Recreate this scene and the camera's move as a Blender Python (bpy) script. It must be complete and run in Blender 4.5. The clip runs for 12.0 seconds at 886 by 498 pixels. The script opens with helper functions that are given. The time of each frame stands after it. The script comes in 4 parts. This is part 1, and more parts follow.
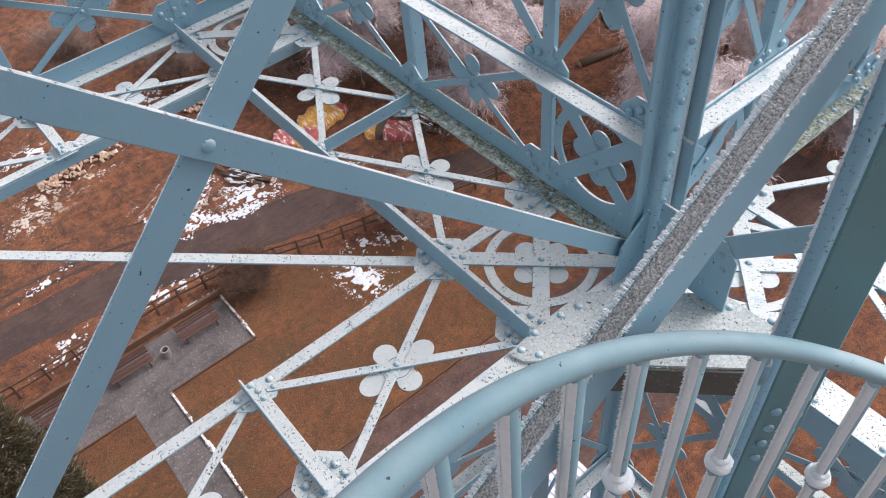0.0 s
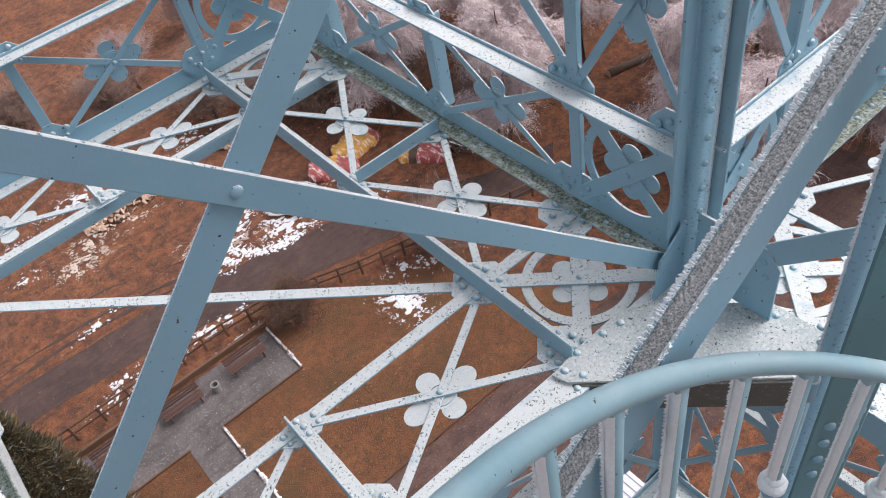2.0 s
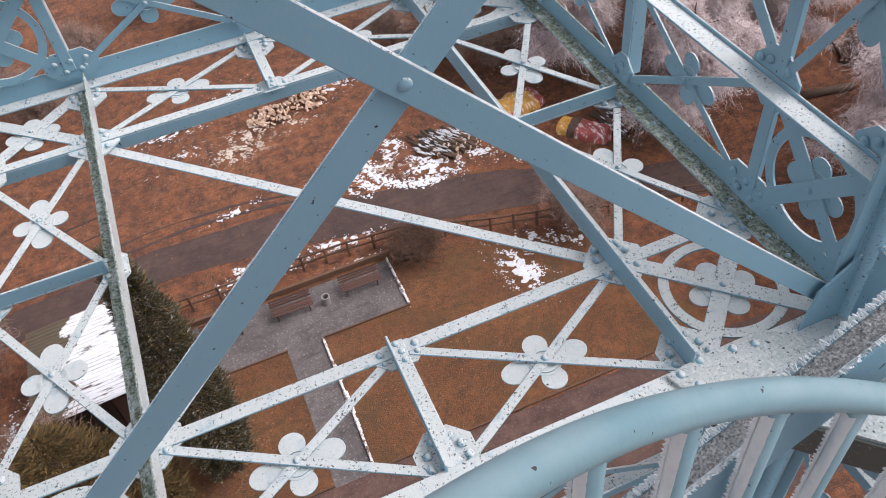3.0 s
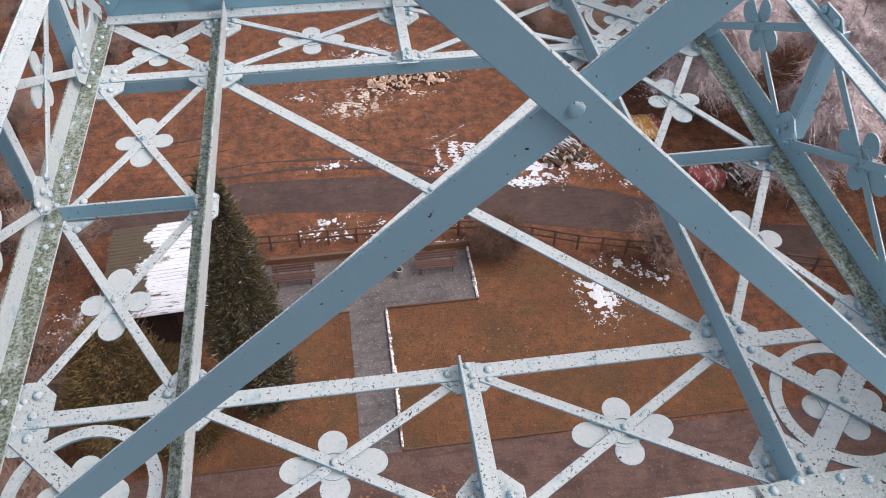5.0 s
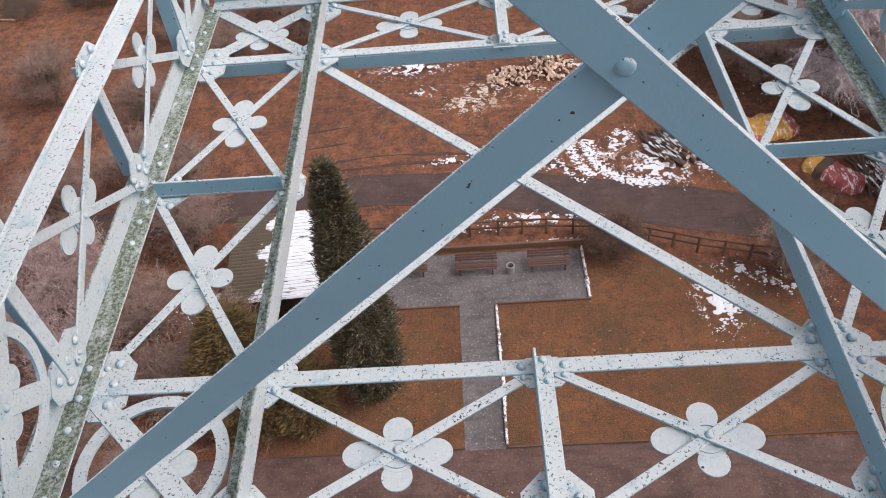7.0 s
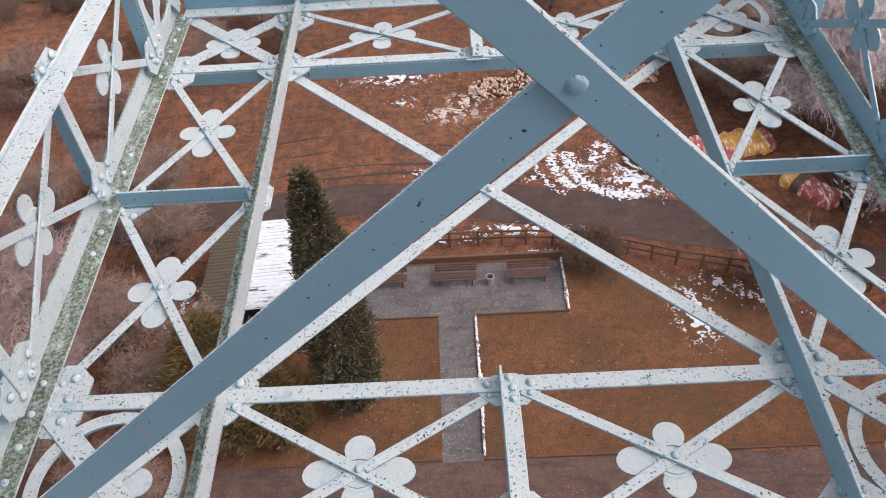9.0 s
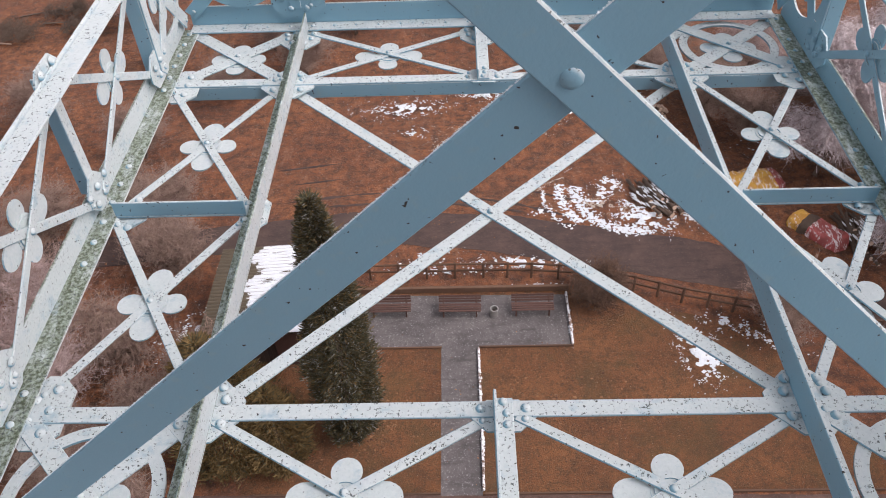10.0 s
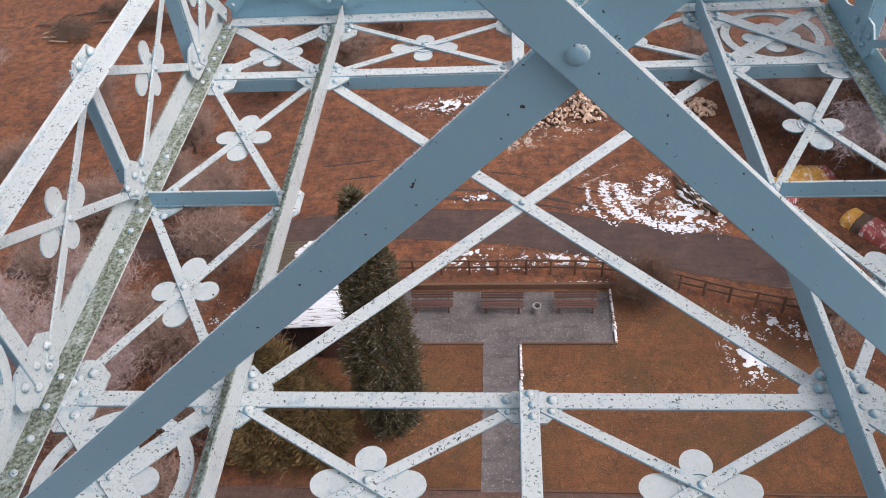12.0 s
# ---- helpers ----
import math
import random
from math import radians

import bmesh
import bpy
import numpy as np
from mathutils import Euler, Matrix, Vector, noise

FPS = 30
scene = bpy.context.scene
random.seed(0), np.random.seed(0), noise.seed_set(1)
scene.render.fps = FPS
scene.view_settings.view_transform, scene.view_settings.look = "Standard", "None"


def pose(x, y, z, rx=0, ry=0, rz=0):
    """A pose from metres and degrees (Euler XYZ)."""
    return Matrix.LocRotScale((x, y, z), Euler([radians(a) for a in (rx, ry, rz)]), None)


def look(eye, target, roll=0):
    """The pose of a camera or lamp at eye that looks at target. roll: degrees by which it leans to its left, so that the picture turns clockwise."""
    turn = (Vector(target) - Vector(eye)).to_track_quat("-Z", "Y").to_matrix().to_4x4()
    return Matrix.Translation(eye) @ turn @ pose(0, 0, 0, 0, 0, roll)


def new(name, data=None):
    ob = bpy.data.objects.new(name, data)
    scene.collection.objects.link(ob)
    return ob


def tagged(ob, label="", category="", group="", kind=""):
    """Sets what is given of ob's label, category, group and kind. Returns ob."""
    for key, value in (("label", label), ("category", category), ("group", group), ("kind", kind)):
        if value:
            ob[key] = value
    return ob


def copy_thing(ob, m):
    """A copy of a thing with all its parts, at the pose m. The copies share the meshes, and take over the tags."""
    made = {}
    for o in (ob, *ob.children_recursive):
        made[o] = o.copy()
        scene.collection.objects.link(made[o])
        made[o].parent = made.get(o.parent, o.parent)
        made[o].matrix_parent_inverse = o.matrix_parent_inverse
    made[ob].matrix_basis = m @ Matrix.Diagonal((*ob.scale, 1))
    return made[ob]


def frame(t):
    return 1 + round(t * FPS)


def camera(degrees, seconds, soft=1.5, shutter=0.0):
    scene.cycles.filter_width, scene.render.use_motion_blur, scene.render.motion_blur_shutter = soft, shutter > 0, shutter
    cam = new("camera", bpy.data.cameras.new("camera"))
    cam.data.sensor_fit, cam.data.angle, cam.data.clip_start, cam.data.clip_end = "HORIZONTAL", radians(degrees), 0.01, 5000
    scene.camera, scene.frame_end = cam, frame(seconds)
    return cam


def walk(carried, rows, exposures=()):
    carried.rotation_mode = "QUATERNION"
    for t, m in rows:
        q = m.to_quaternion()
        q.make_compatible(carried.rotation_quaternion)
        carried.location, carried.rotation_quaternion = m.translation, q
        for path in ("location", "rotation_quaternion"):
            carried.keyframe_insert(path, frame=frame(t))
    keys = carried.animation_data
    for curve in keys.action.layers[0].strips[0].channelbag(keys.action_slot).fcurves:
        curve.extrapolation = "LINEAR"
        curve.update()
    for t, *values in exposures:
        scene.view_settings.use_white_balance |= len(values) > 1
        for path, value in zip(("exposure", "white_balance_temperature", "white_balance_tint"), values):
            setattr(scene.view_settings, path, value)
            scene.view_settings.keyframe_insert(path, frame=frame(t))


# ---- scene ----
cam = camera(58.5, 12.0, soft=1.0)
PATH = [
    (0, (-0.39, -2.217, 3.075), (0.376, -1.122, 1.587), -6.5),
    (0.5, (-0.391, -2.196, 3.103), (0.359, -1.084, 1.62), -7.2),
    (1, (-0.423, -2.186, 3.12), (0.289, -1.033, 1.649), -11.2),
    (1.5, (-0.377, -2.186, 3.107), (0.329, -1.015, 1.648), -12.4),
    (2, (-0.354, -2.21, 3.082), (0.362, -1.025, 1.639), -12.9),
    (2.5, (-0.353, -2.205, 3.02), (0.359, -1.011, 1.582), -13.8),
    (2.7, (-0.354, -2.157, 2.977), (0.26, -0.91, 1.54), -12.9),
    (2.8, (-0.362, -2.141, 2.962), (0.17, -0.863, 1.518), -11.2),
    (3, (-0.383, -2.147, 2.938), (0.022, -0.847, 1.473), -7.5),
    (3.2, (-0.408, -2.117, 2.92), (-0.023, -0.804, 1.461), -2.9),
    (4.8, (-0.414, -1.884, 2.817), (-0.182, -0.549, 1.346), 1.8),
    (5, (-0.395, -1.844, 2.79), (-0.188, -0.506, 1.317), 1.0),
    (5.2, (-0.389, -1.806, 2.73), (-0.297, -0.455, 1.258), -2.3),
    (5.5, (-0.361, -1.805, 2.677), (-0.41, -0.444, 1.212), -6.7),
    (6, (-0.266, -1.813, 2.677), (-0.35, -0.453, 1.213), -6.9),
    (6.5, (-0.254, -1.8, 2.655), (-0.341, -0.442, 1.189), -6.3),
    (7, (-0.234, -1.806, 2.662), (-0.319, -0.452, 1.193), -6.0),
    (8.8, (-0.199, -1.75, 2.673), (-0.225, -0.39, 1.208), -3.5),
    (9, (-0.175, -1.758, 2.634), (-0.211, -0.386, 1.179), -3.9),
    (9.5, (-0.178, -1.768, 2.629), (-0.199, -0.398, 1.173), -3.7),
    (9.8, (-0.16, -1.761, 2.589), (-0.178, -0.377, 1.145), -3.0),
    (10, (-0.142, -1.741, 2.541), (-0.191, -0.312, 1.143), -2.5),
    (10.5, (-0.114, -1.723, 2.507), (-0.224, -0.294, 1.113), -4.0),
    (11, (-0.073, -1.73, 2.496), (-0.195, -0.302, 1.101), -4.2),
    (11.5, (-0.067, -1.726, 2.499), (-0.201, -0.303, 1.1), -4.6),
    (12, (-0.077, -1.747, 2.509), (-0.238, -0.327, 1.11), -5.1),
]
walk(cam, [(t, look(eye, target, roll)) for t, eye, target, roll in PATH], exposures=((0, 0.54, 6450, 16), (3, 0.54, 6450, 16), (5, 0.43, 6450, 16), (12, 0.43, 6450, 16)))

# world and sun: overcast winter day
world = bpy.data.worlds.new("overcast_sky")
scene.world = world
world.use_nodes = True
wn, wl = world.node_tree.nodes, world.node_tree.links
sky = wn.new("ShaderNodeTexSky")
sky.sky_type = "NISHITA"
sky.sun_disc = False
sky.sun_elevation, sky.sun_rotation = radians(50), radians(105)
sky.dust_density = 4.0
bg = wn["Background"]
hsv = wn.new("ShaderNodeHueSaturation")
hsv.inputs["Saturation"].default_value = 0.2
wl.new(sky.outputs[0], hsv.inputs["Color"])
wl.new(hsv.outputs[0], bg.inputs["Color"])
bg.inputs["Strength"].default_value = 0.172
sun = new("sun", bpy.data.lights.new("sun", "SUN"))
sun.data.energy, sun.data.angle, sun.data.color = 0.8, radians(40), (1.0, 0.97, 0.94)
sun.matrix_world = look((18, -5, 24), (0, 0, 0))


# ---- materials ----
class Mat:
    """A small builder round one node material."""

    def __init__(self, name, rough=0.7, metal=0.0):
        self.m = bpy.data.materials.new(name)
        self.m.use_nodes = True
        self.n, self.l = self.m.node_tree.nodes, self.m.node_tree.links
        self.b = self.n["Principled BSDF"]
        self.b.inputs["Roughness"].default_value = rough
        self.b.inputs["Metallic"].default_value = metal
        self.geo = self.n.new("ShaderNodeNewGeometry")
        self.pos = self.geo.outputs["Position"]

    def noise(self, scale, detail=4.0, rough=0.6, stretch=None):
        t = self.n.new("ShaderNodeTexNoise")
        t.inputs["Scale"].default_value, t.inputs["Detail"].default_value = scale, detail
        t.inputs["Roughness"].default_value = rough
        src = self.pos
        if stretch:
            v = self.n.new("ShaderNodeVectorMath")
            v.operation = "MULTIPLY"
            v.inputs[1].default_value = stretch
            self.l.new(src, v.inputs[0])
            src = v.outputs[0]
        self.l.new(src, t.inputs["Vector"])
        return t.outputs["Fac"]

    def step(self, fac, lo, hi):
        r = self.n.new("ShaderNodeMapRange")
        r.inputs["From Min"].default_value, r.inputs["From Max"].default_value = lo, hi
        self.l.new(fac, r.inputs["Value"])
        return r.outputs["Result"]

    def times(self, a, b):
        m = self.n.new("ShaderNodeMath")
        m.operation = "MULTIPLY"
        for k, v in enumerate((a, b)):
            if isinstance(v, (int, float)):
                m.inputs[k].default_value = v
            else:
                self.l.new(v, m.inputs[k])
        return m.outputs[0]

    def mix(self, fac, a, b):
        m = self.n.new("ShaderNodeMix")
        m.data_type = "RGBA"
        if isinstance(fac, (int, float)):
            m.inputs["Factor"].default_value = fac
        else:
            self.l.new(fac, m.inputs["Factor"])
        for k, v in ((6, a), (7, b)):
            if isinstance(v, tuple):
                m.inputs[k].default_value = (*v, 1)
            else:
                self.l.new(v, m.inputs[k])
        return m.outputs[2]

    def bump(self, fac, strength, dist):
        b = self.n.new("ShaderNodeBump")
        b.inputs["Strength"].default_value, b.inputs["Distance"].default_value = strength, dist
        self.l.new(fac, b.inputs["Height"])
        self.l.new(b.outputs["Normal"], self.b.inputs["Normal"])
        return self

    def colour(self, c):
        if isinstance(c, tuple):
            self.b.inputs["Base Color"].default_value = (*c, 1)
        else:
            self.l.new(c, self.b.inputs["Base Color"])
        return self

    def toward(self, way, lo, hi):
        v = self.n.new("ShaderNodeVectorMath")
        v.operation = "DOT_PRODUCT"
        v.inputs[1].default_value = way
        self.l.new(self.geo.outputs["Normal"], v.inputs[0])
        return self.step(v.outputs["Value"], lo, hi)

    def up(self, lo, hi):
        return self.toward((0, 0, 1), lo, hi)


def steel_paint(name, moss=False, soot=1.0):
    """Pale blue oil paint on old steel; rime lies on what faces up or to windward, chips and soot show dark."""
    k = Mat(name, 0.5)
    base = k.mix(k.noise(2.5), (0.180, 0.348, 0.452), (0.226, 0.402, 0.497))
    base = k.mix(k.step(k.noise(24, 3), 0.60, 0.8), base, (0.24, 0.38, 0.43))
    rime = k.mix(k.noise(70, 3), (0.50, 0.555, 0.555), (0.69, 0.715, 0.71))
    windward = k.toward((0.70, 0.0, 0.714), 0.27, 0.70)
    lying = k.times(windward, k.step(k.noise(9, 5, 0.75), 0.15, 0.46))
    base = k.mix(lying, base, rime)
    if moss:
        green = k.mix(k.step(k.noise(60, 4, 0.75), 0.42, 0.60), (0.075, 0.088, 0.045), (0.36, 0.41, 0.34))
        base = k.mix(k.times(k.up(0.4, 0.9), k.step(k.noise(14, 6, 0.8, (1.6, 0.7, 1)), 0.33, 0.50)), base, green)
    specks = k.times(k.step(k.noise(88, 3, 0.6), 0.60, 0.635), k.step(k.noise(6, 2), 0.30, 0.52))
    specks = k.times(specks, k.toward((0.3, 0.0, 0.95), 0.0, 0.6))
    chips = k.step(k.noise(52, 2, 0.5), 0.71, 0.725)
    base = k.mix(k.times(specks, soot), base, (0.075, 0.085, 0.085))
    base = k.mix(chips, base, (0.03, 0.028, 0.025))
    rust = k.times(k.step(k.noise(7, 6, 0.8), 0.68, 0.78), 0.5)
    base = k.mix(rust, base, (0.20, 0.16, 0.12))
    return k.colour(base).bump(k.noise(110, 3), 0.3, 0.002).m


def rail_mat(name, a, b):
    k = Mat(name, 0.34)
    c = k.mix(k.noise(4), a, b)
    # highlight along the top put into the colour: paler where it faces up
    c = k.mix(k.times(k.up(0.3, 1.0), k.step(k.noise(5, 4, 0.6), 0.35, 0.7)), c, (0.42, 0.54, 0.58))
    c = k.mix(k.step(k.noise(70, 2), 0.72, 0.735), c, (0.04, 0.04, 0.04))
    return k.colour(c).bump(k.noise(60, 3), 0.25, 0.002).m


def gritty_mat():
    """Steel plate lying flat, its paint under thin grey ice, grit and soot."""
    k = Mat("gritty_rimed_steel", 0.75)
    c = k.mix(k.step(k.noise(5, 5, 0.7), 0.35, 0.65), (0.34, 0.40, 0.405), (0.47, 0.51, 0.505))
    c = k.mix(k.times(k.step(k.noise(60, 4, 0.7), 0.5, 0.62), 0.7), c, (0.60, 0.63, 0.63))
    c = k.mix(k.times(k.step(k.noise(75, 3, 0.7), 0.56, 0.62), 0.6), c, (0.16, 0.17, 0.165))
    c = k.mix(k.step(k.noise(52, 2, 0.5), 0.66, 0.68), c, (0.06, 0.06, 0.058))
    c = k.mix(k.times(k.step(k.noise(7, 6, 0.8), 0.62, 0.74), 0.6), c, (0.26, 0.20, 0.15))
    return k.colour(c).bump(k.noise(90, 4, 0.7), 0.6, 0.004).m


GRITTY = gritty_mat()


# dark olive-grey steel with paler specks, for the beam under the corner plate
def dark_steel_mat():
    k = Mat("dark_unrimed_steel", 0.6)
    c = k.mix(k.noise(6, 5, 0.7), (0.055, 0.062, 0.056), (0.105, 0.115, 0.105))
    return k.colour(k.mix(k.step(k.noise(50, 3), 0.6, 0.7), c, (0.19, 0.20, 0.19))).bump(k.noise(80), 0.3, 0.002).m


DARK_STEEL = dark_steel_mat()
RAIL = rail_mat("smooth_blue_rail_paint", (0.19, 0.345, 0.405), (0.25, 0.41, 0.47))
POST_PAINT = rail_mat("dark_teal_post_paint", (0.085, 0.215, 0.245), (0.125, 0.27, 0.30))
PAINT = steel_paint("pale_blue_steel_paint")
MOSSY = steel_paint("mossy_blue_steel_paint", True)
CLEAN = steel_paint("clean_pale_blue_paint", soot=0.12)


def frost_mat():
    k = Mat("rime_frost", 0.85)
    return k.colour(k.mix(k.noise(80), (0.64, 0.72, 0.755), (0.84, 0.88, 0.90))).bump(k.noise(150), 0.6, 0.004).m


FROST = frost_mat()


def grit_mat():
    k = Mat("grey_gritty_rime", 0.95)
    return k.colour(k.mix(k.step(k.noise(260, 3), 0.35, 0.65), (0.20, 0.20, 0.195), (0.60, 0.61, 0.61))).bump(k.noise(130, 3), 0.9, 0.006).m


GRIT = grit_mat()


# ---- building blocks ----
def part(name, bm, material, parent=None, label=""):
    me = bpy.data.meshes.new(name)
    bm.to_mesh(me)
    bm.free()
    return placed(name, me, material, parent, label)


def placed(name, me, material, parent=None, label=""):
    if material and not me.materials:
        me.materials.append(material)
    ob = new(name, me)
    ob.parent = parent
    if label:
        tagged(ob, label)
    return ob


def thing(name, label, category, group="", kind="", at=(0, 0, 0)):
    ob = new(name)
    ob.empty_display_size = 0.1
    ob.location = at
    return tagged(ob, label, category, group, kind)


def box(bm, m, sx, sy, sz, bevel=0.0):
    """A box of that size, centred on the pose m."""
    made = bmesh.ops.create_cube(bm, size=1.0, matrix=m @ Matrix.Diagonal((sx, sy, sz, 1)))
    if bevel:
        edges = list({e for v in made["verts"] for e in v.link_edges})
        bmesh.ops.bevel(bm, geom=edges, offset=bevel, segments=1, affect="EDGES")


def along(p, q, normal):
    """A pose half way from p to q: x runs along, z near the normal; and the length."""
    p, q = Vector(p), Vector(q)
    x = (q - p).normalized()
    y = Vector(normal).cross(x).normalized()
    z = x.cross(y)
    m = Matrix((x, y, z)).transposed().to_4x4()
    m.translation = (p + q) / 2
    return m, (q - p).length


def flat(bm, p, q, normal, width, thick=0.012):
    m, n = along(p, q, normal)
    box(bm, m, n, width, thick, min(0.003, thick / 4))


def tee(bm, p, q, normal, width, height, thick=0.012):
    """A flat with an upright web in its middle, on the side of the normal."""
    m, n = along(p, q, normal)
    box(bm, m, n, width, thick, 0.003)
    box(bm, m @ Matrix.Translation((0, 0, thick / 2 + height / 2)), n, thick, height, 0.003)


def angle(bm, p, q, normal, width, height, side, thick=0.012):
    """An L: a flat, and a web at one of its edges (side +1 or -1)."""
    m, n = along(p, q, normal)
    box(bm, m, n, width, thick, 0.003)
    box(bm, m @ Matrix.Translation((0, side * (width - thick) / 2, thick / 2 + height / 2)), n, thick, height, 0.003)


def rivet_mesh():
    bm = bmesh.new()
    bmesh.ops.create_uvsphere(bm, u_segments=10, v_segments=6, radius=0.021)
    bmesh.ops.delete(bm, geom=[v for v in bm.verts if v.co.z < -0.002], context="VERTS")
    for v in bm.verts:
        v.co.z *= 0.72
    for f in bm.faces:
        f.smooth = True
    me = bpy.data.meshes.new("rivet")
    bm.to_mesh(me)
    bm.free()
    me.materials.append(PAINT)
    return me


RIVET = rivet_mesh()


def rivet(at, normal, parent, size=1.0):
    ob = new("rivet", RIVET)
    ob.parent = parent
    q = Vector((0, 0, 1)).rotation_difference(Vector(normal))
    ob.matrix_basis = Matrix.LocRotScale(Vector(at), q, (size, size, size))
    return ob


def outline(bm, pts, m, thick):
    """A plate from an outline in the xy-plane of m."""
    low = [bm.verts.new(m @ Vector((x, y, -thick / 2))) for x, y in pts]
    high = [bm.verts.new(m @ Vector((x, y, thick / 2))) for x, y in pts]
    bm.faces.new(high)
    bm.faces.new(low[::-1])
    n = len(pts)
    for i in range(n):
        bm.faces.new((low[i], low[(i + 1) % n], high[(i + 1) % n], high[i]))


def clover_shape(bm, m, r, dx, dy, thick):
    """Four round leaves about a round middle, each a disc lying a hair above the one before."""
    for k in range(5):
        w = radians(90 * k)
        cx, cy = (dx * math.cos(w), dy * math.sin(w)) if k < 4 else (0.0, 0.0)
        rr = r if k < 4 else min(dx, dy) - 0.3 * r
        lx = 1.0 + (0.22 if dx > dy and k in (0, 2) else 0.0)
        ly = 1.0 + (0.22 if dy > dx and k in (1, 3) else 0.0)
        pts = [(cx + rr * lx * math.cos(radians(18 * i)), cy + rr * ly * math.sin(radians(18 * i))) for i in range(20)]
        outline(bm, pts, m @ Matrix.Translation((0, 0, 0.0015 * (k % 2) + (0.003 if k == 4 else 0))), thick)


def ring(bm, m, r, width, thick, a0=0, a1=360, seg=40):
    rows = []
    full = a1 - a0 >= 360
    count = seg if full else seg + 1
    for i in range(count):
        w = radians(a0 + (a1 - a0) * i / seg)
        c, s = math.cos(w), math.sin(w)
        rows.append([bm.verts.new(m @ Vector((rr * c, rr * s, zz))) for rr, zz in
                     ((r - width / 2, -thick / 2), (r + width / 2, -thick / 2), (r + width / 2, thick / 2), (r - width / 2, thick / 2))])
    for i in range(seg):
        p, q = rows[i], rows[(i + 1) % count]
        for j in range(4):
            bm.faces.new((p[j], q[j], q[(j + 1) % 4], p[(j + 1) % 4]))


# ---- the tower: a square steel lattice shaft with a boxed lattice arm on each side seen ----
U, A = 1.15, 0.719          # half the middle bay, and the strip along each edge
S = 2 * (U + A)             # a side of the square
W = U + A
Y0 = -A                     # the shaft's outer face


def reach(p):
    """The front arm's bays run a little short of the square, its far strip most of all."""
    if p.y <= 0:
        return p
    far = max(0.0, p.y - 2 * U)
    return Vector((p.x, 0.99 * (p.y - far) + 0.89 * far, p.z))


def lattice_face(tower, origin, eu, ev, edges=True, corners=(1, 1, 1, 1), rivets=True, big=True, wall=False):
    """One square face of an arm: u and v run 0..S from the origin, and the webs stand towards eu x ev, the inside of the arm.
    Rows and strips part it into 3 by 3 bays."""
    O, eu, ev = Vector(origin), Vector(eu), Vector(ev)
    N = eu.cross(ev)

    def P(u, v, h=0.0):
        return reach(O + eu * u + ev * v + N * h)

    def basis(u, v, turn=0.0, h=0.0):
        m = Matrix((eu, ev, N)).transposed().to_4x4()
        m.translation = P(u, v, h)
        return m @ pose(0, 0, 0, 0, 0, turn)

    def clover(u, v, r=0.058, h=-0.024, dx=0.112, dy=0.112):
        bm = bmesh.new()
        clover_shape(bm, basis(u, v, 0, h), r, dx, dy, 0.007)
        plate = part("clover_plate", bm, CLEAN, tower, "four-leaved ornamental plate of painted steel")
        bm = bmesh.new()
        ring(bm, basis(u, v, 0, h + 0.009), 0.058, 0.012, 0.008, seg=20)
        part("collar", bm, CLEAN, plate)
        if rivets:
            rivet(P(u, v, 0.006), N, plate, 0.8)

    def cross(u0, v0, u1, v1, width, thick=0.01):
        names = ("diagonal_bar", "diagonal_bar")
        for k, (p, q) in enumerate((((u0, v0), (u1, v1)), ((u0, v1), (u1, v0)))):
            bm = bmesh.new()
            flat(bm, P(*p, -0.0115 + 0.011 * k), P(*q, -0.0115 + 0.011 * k), N, width, thick)
            bar = part(names[k], bm, PAINT, tower)
            if rivets:
                d = (Vector(q) - Vector(p)).normalized() * 0.035
                for e in (Vector(p) + d, Vector(q) - d):
                    rivet(P(e.x, e.y, -0.004 + 0.011 * k), N, bar, 0.72)
        lu, lv = u1 - u0, v1 - v0
        clover((u0 + u1) / 2, (v0 + v1) / 2, dx=0.138 if lu > lv + 0.1 else 0.095 if lv > lu + 0.1 else 0.112, dy=0.138 if lv > lu + 0.1 else 0.095 if lu > lv + 0.1 else 0.112)

    def gusset(u, v, w, h, spots, cut=0.35):
        bm = bmesh.new()
        c = cut * min(w, h)
        pts = [(-w / 2 + c, -h / 2), (w / 2 - c, -h / 2), (w / 2, -h / 2 + c), (w / 2, h / 2 - c),
               (w / 2 - c, h / 2), (-w / 2 + c, h / 2), (-w / 2, h / 2 - c), (-w / 2, -h / 2 + c)]
        outline(bm, pts, basis(u, v, 0, -0.007), 0.01)
        g = part("gusset_plate", bm, PAINT, tower)
        if rivets:
            for du, dv in spots:
                rivet(P(u + du, v + dv, 0.004), N, g)
        return g

    rows = (A, A + 2 * U)
    mid = A + U
    e = 0.06
    # stringers along v, and the rows across
    for u in rows:
        bm = bmesh.new()
        if wall:
            tee(bm, P(u, 0.03, 0.006), P(u, S - 0.03, 0.006), N, 0.045, 0.10)
        else:
            angle(bm, P(u, 0.03, 0.006), P(u, S - 0.03, 0.006), N, 0.09, 0.12, -1 if u < mid else 1)
        part("stringer", bm, PAINT if wall or u > mid else MOSSY, tower)
    for v in (A - 0.02, A + 2 * U + 0.02):
        for u0, u1 in ((0.05, A - 0.04), (A + 0.04, A + 2 * U - 0.04), (A + 2 * U + 0.04, S - 0.05)):
            bm = bmesh.new()
            side = -1 if v < mid else 1
            angle(bm, P(u0, v, 0), P(u1, v, 0), -N, 0.072, 0.085, side)
            part("cross_beam", bm, PAINT, tower)
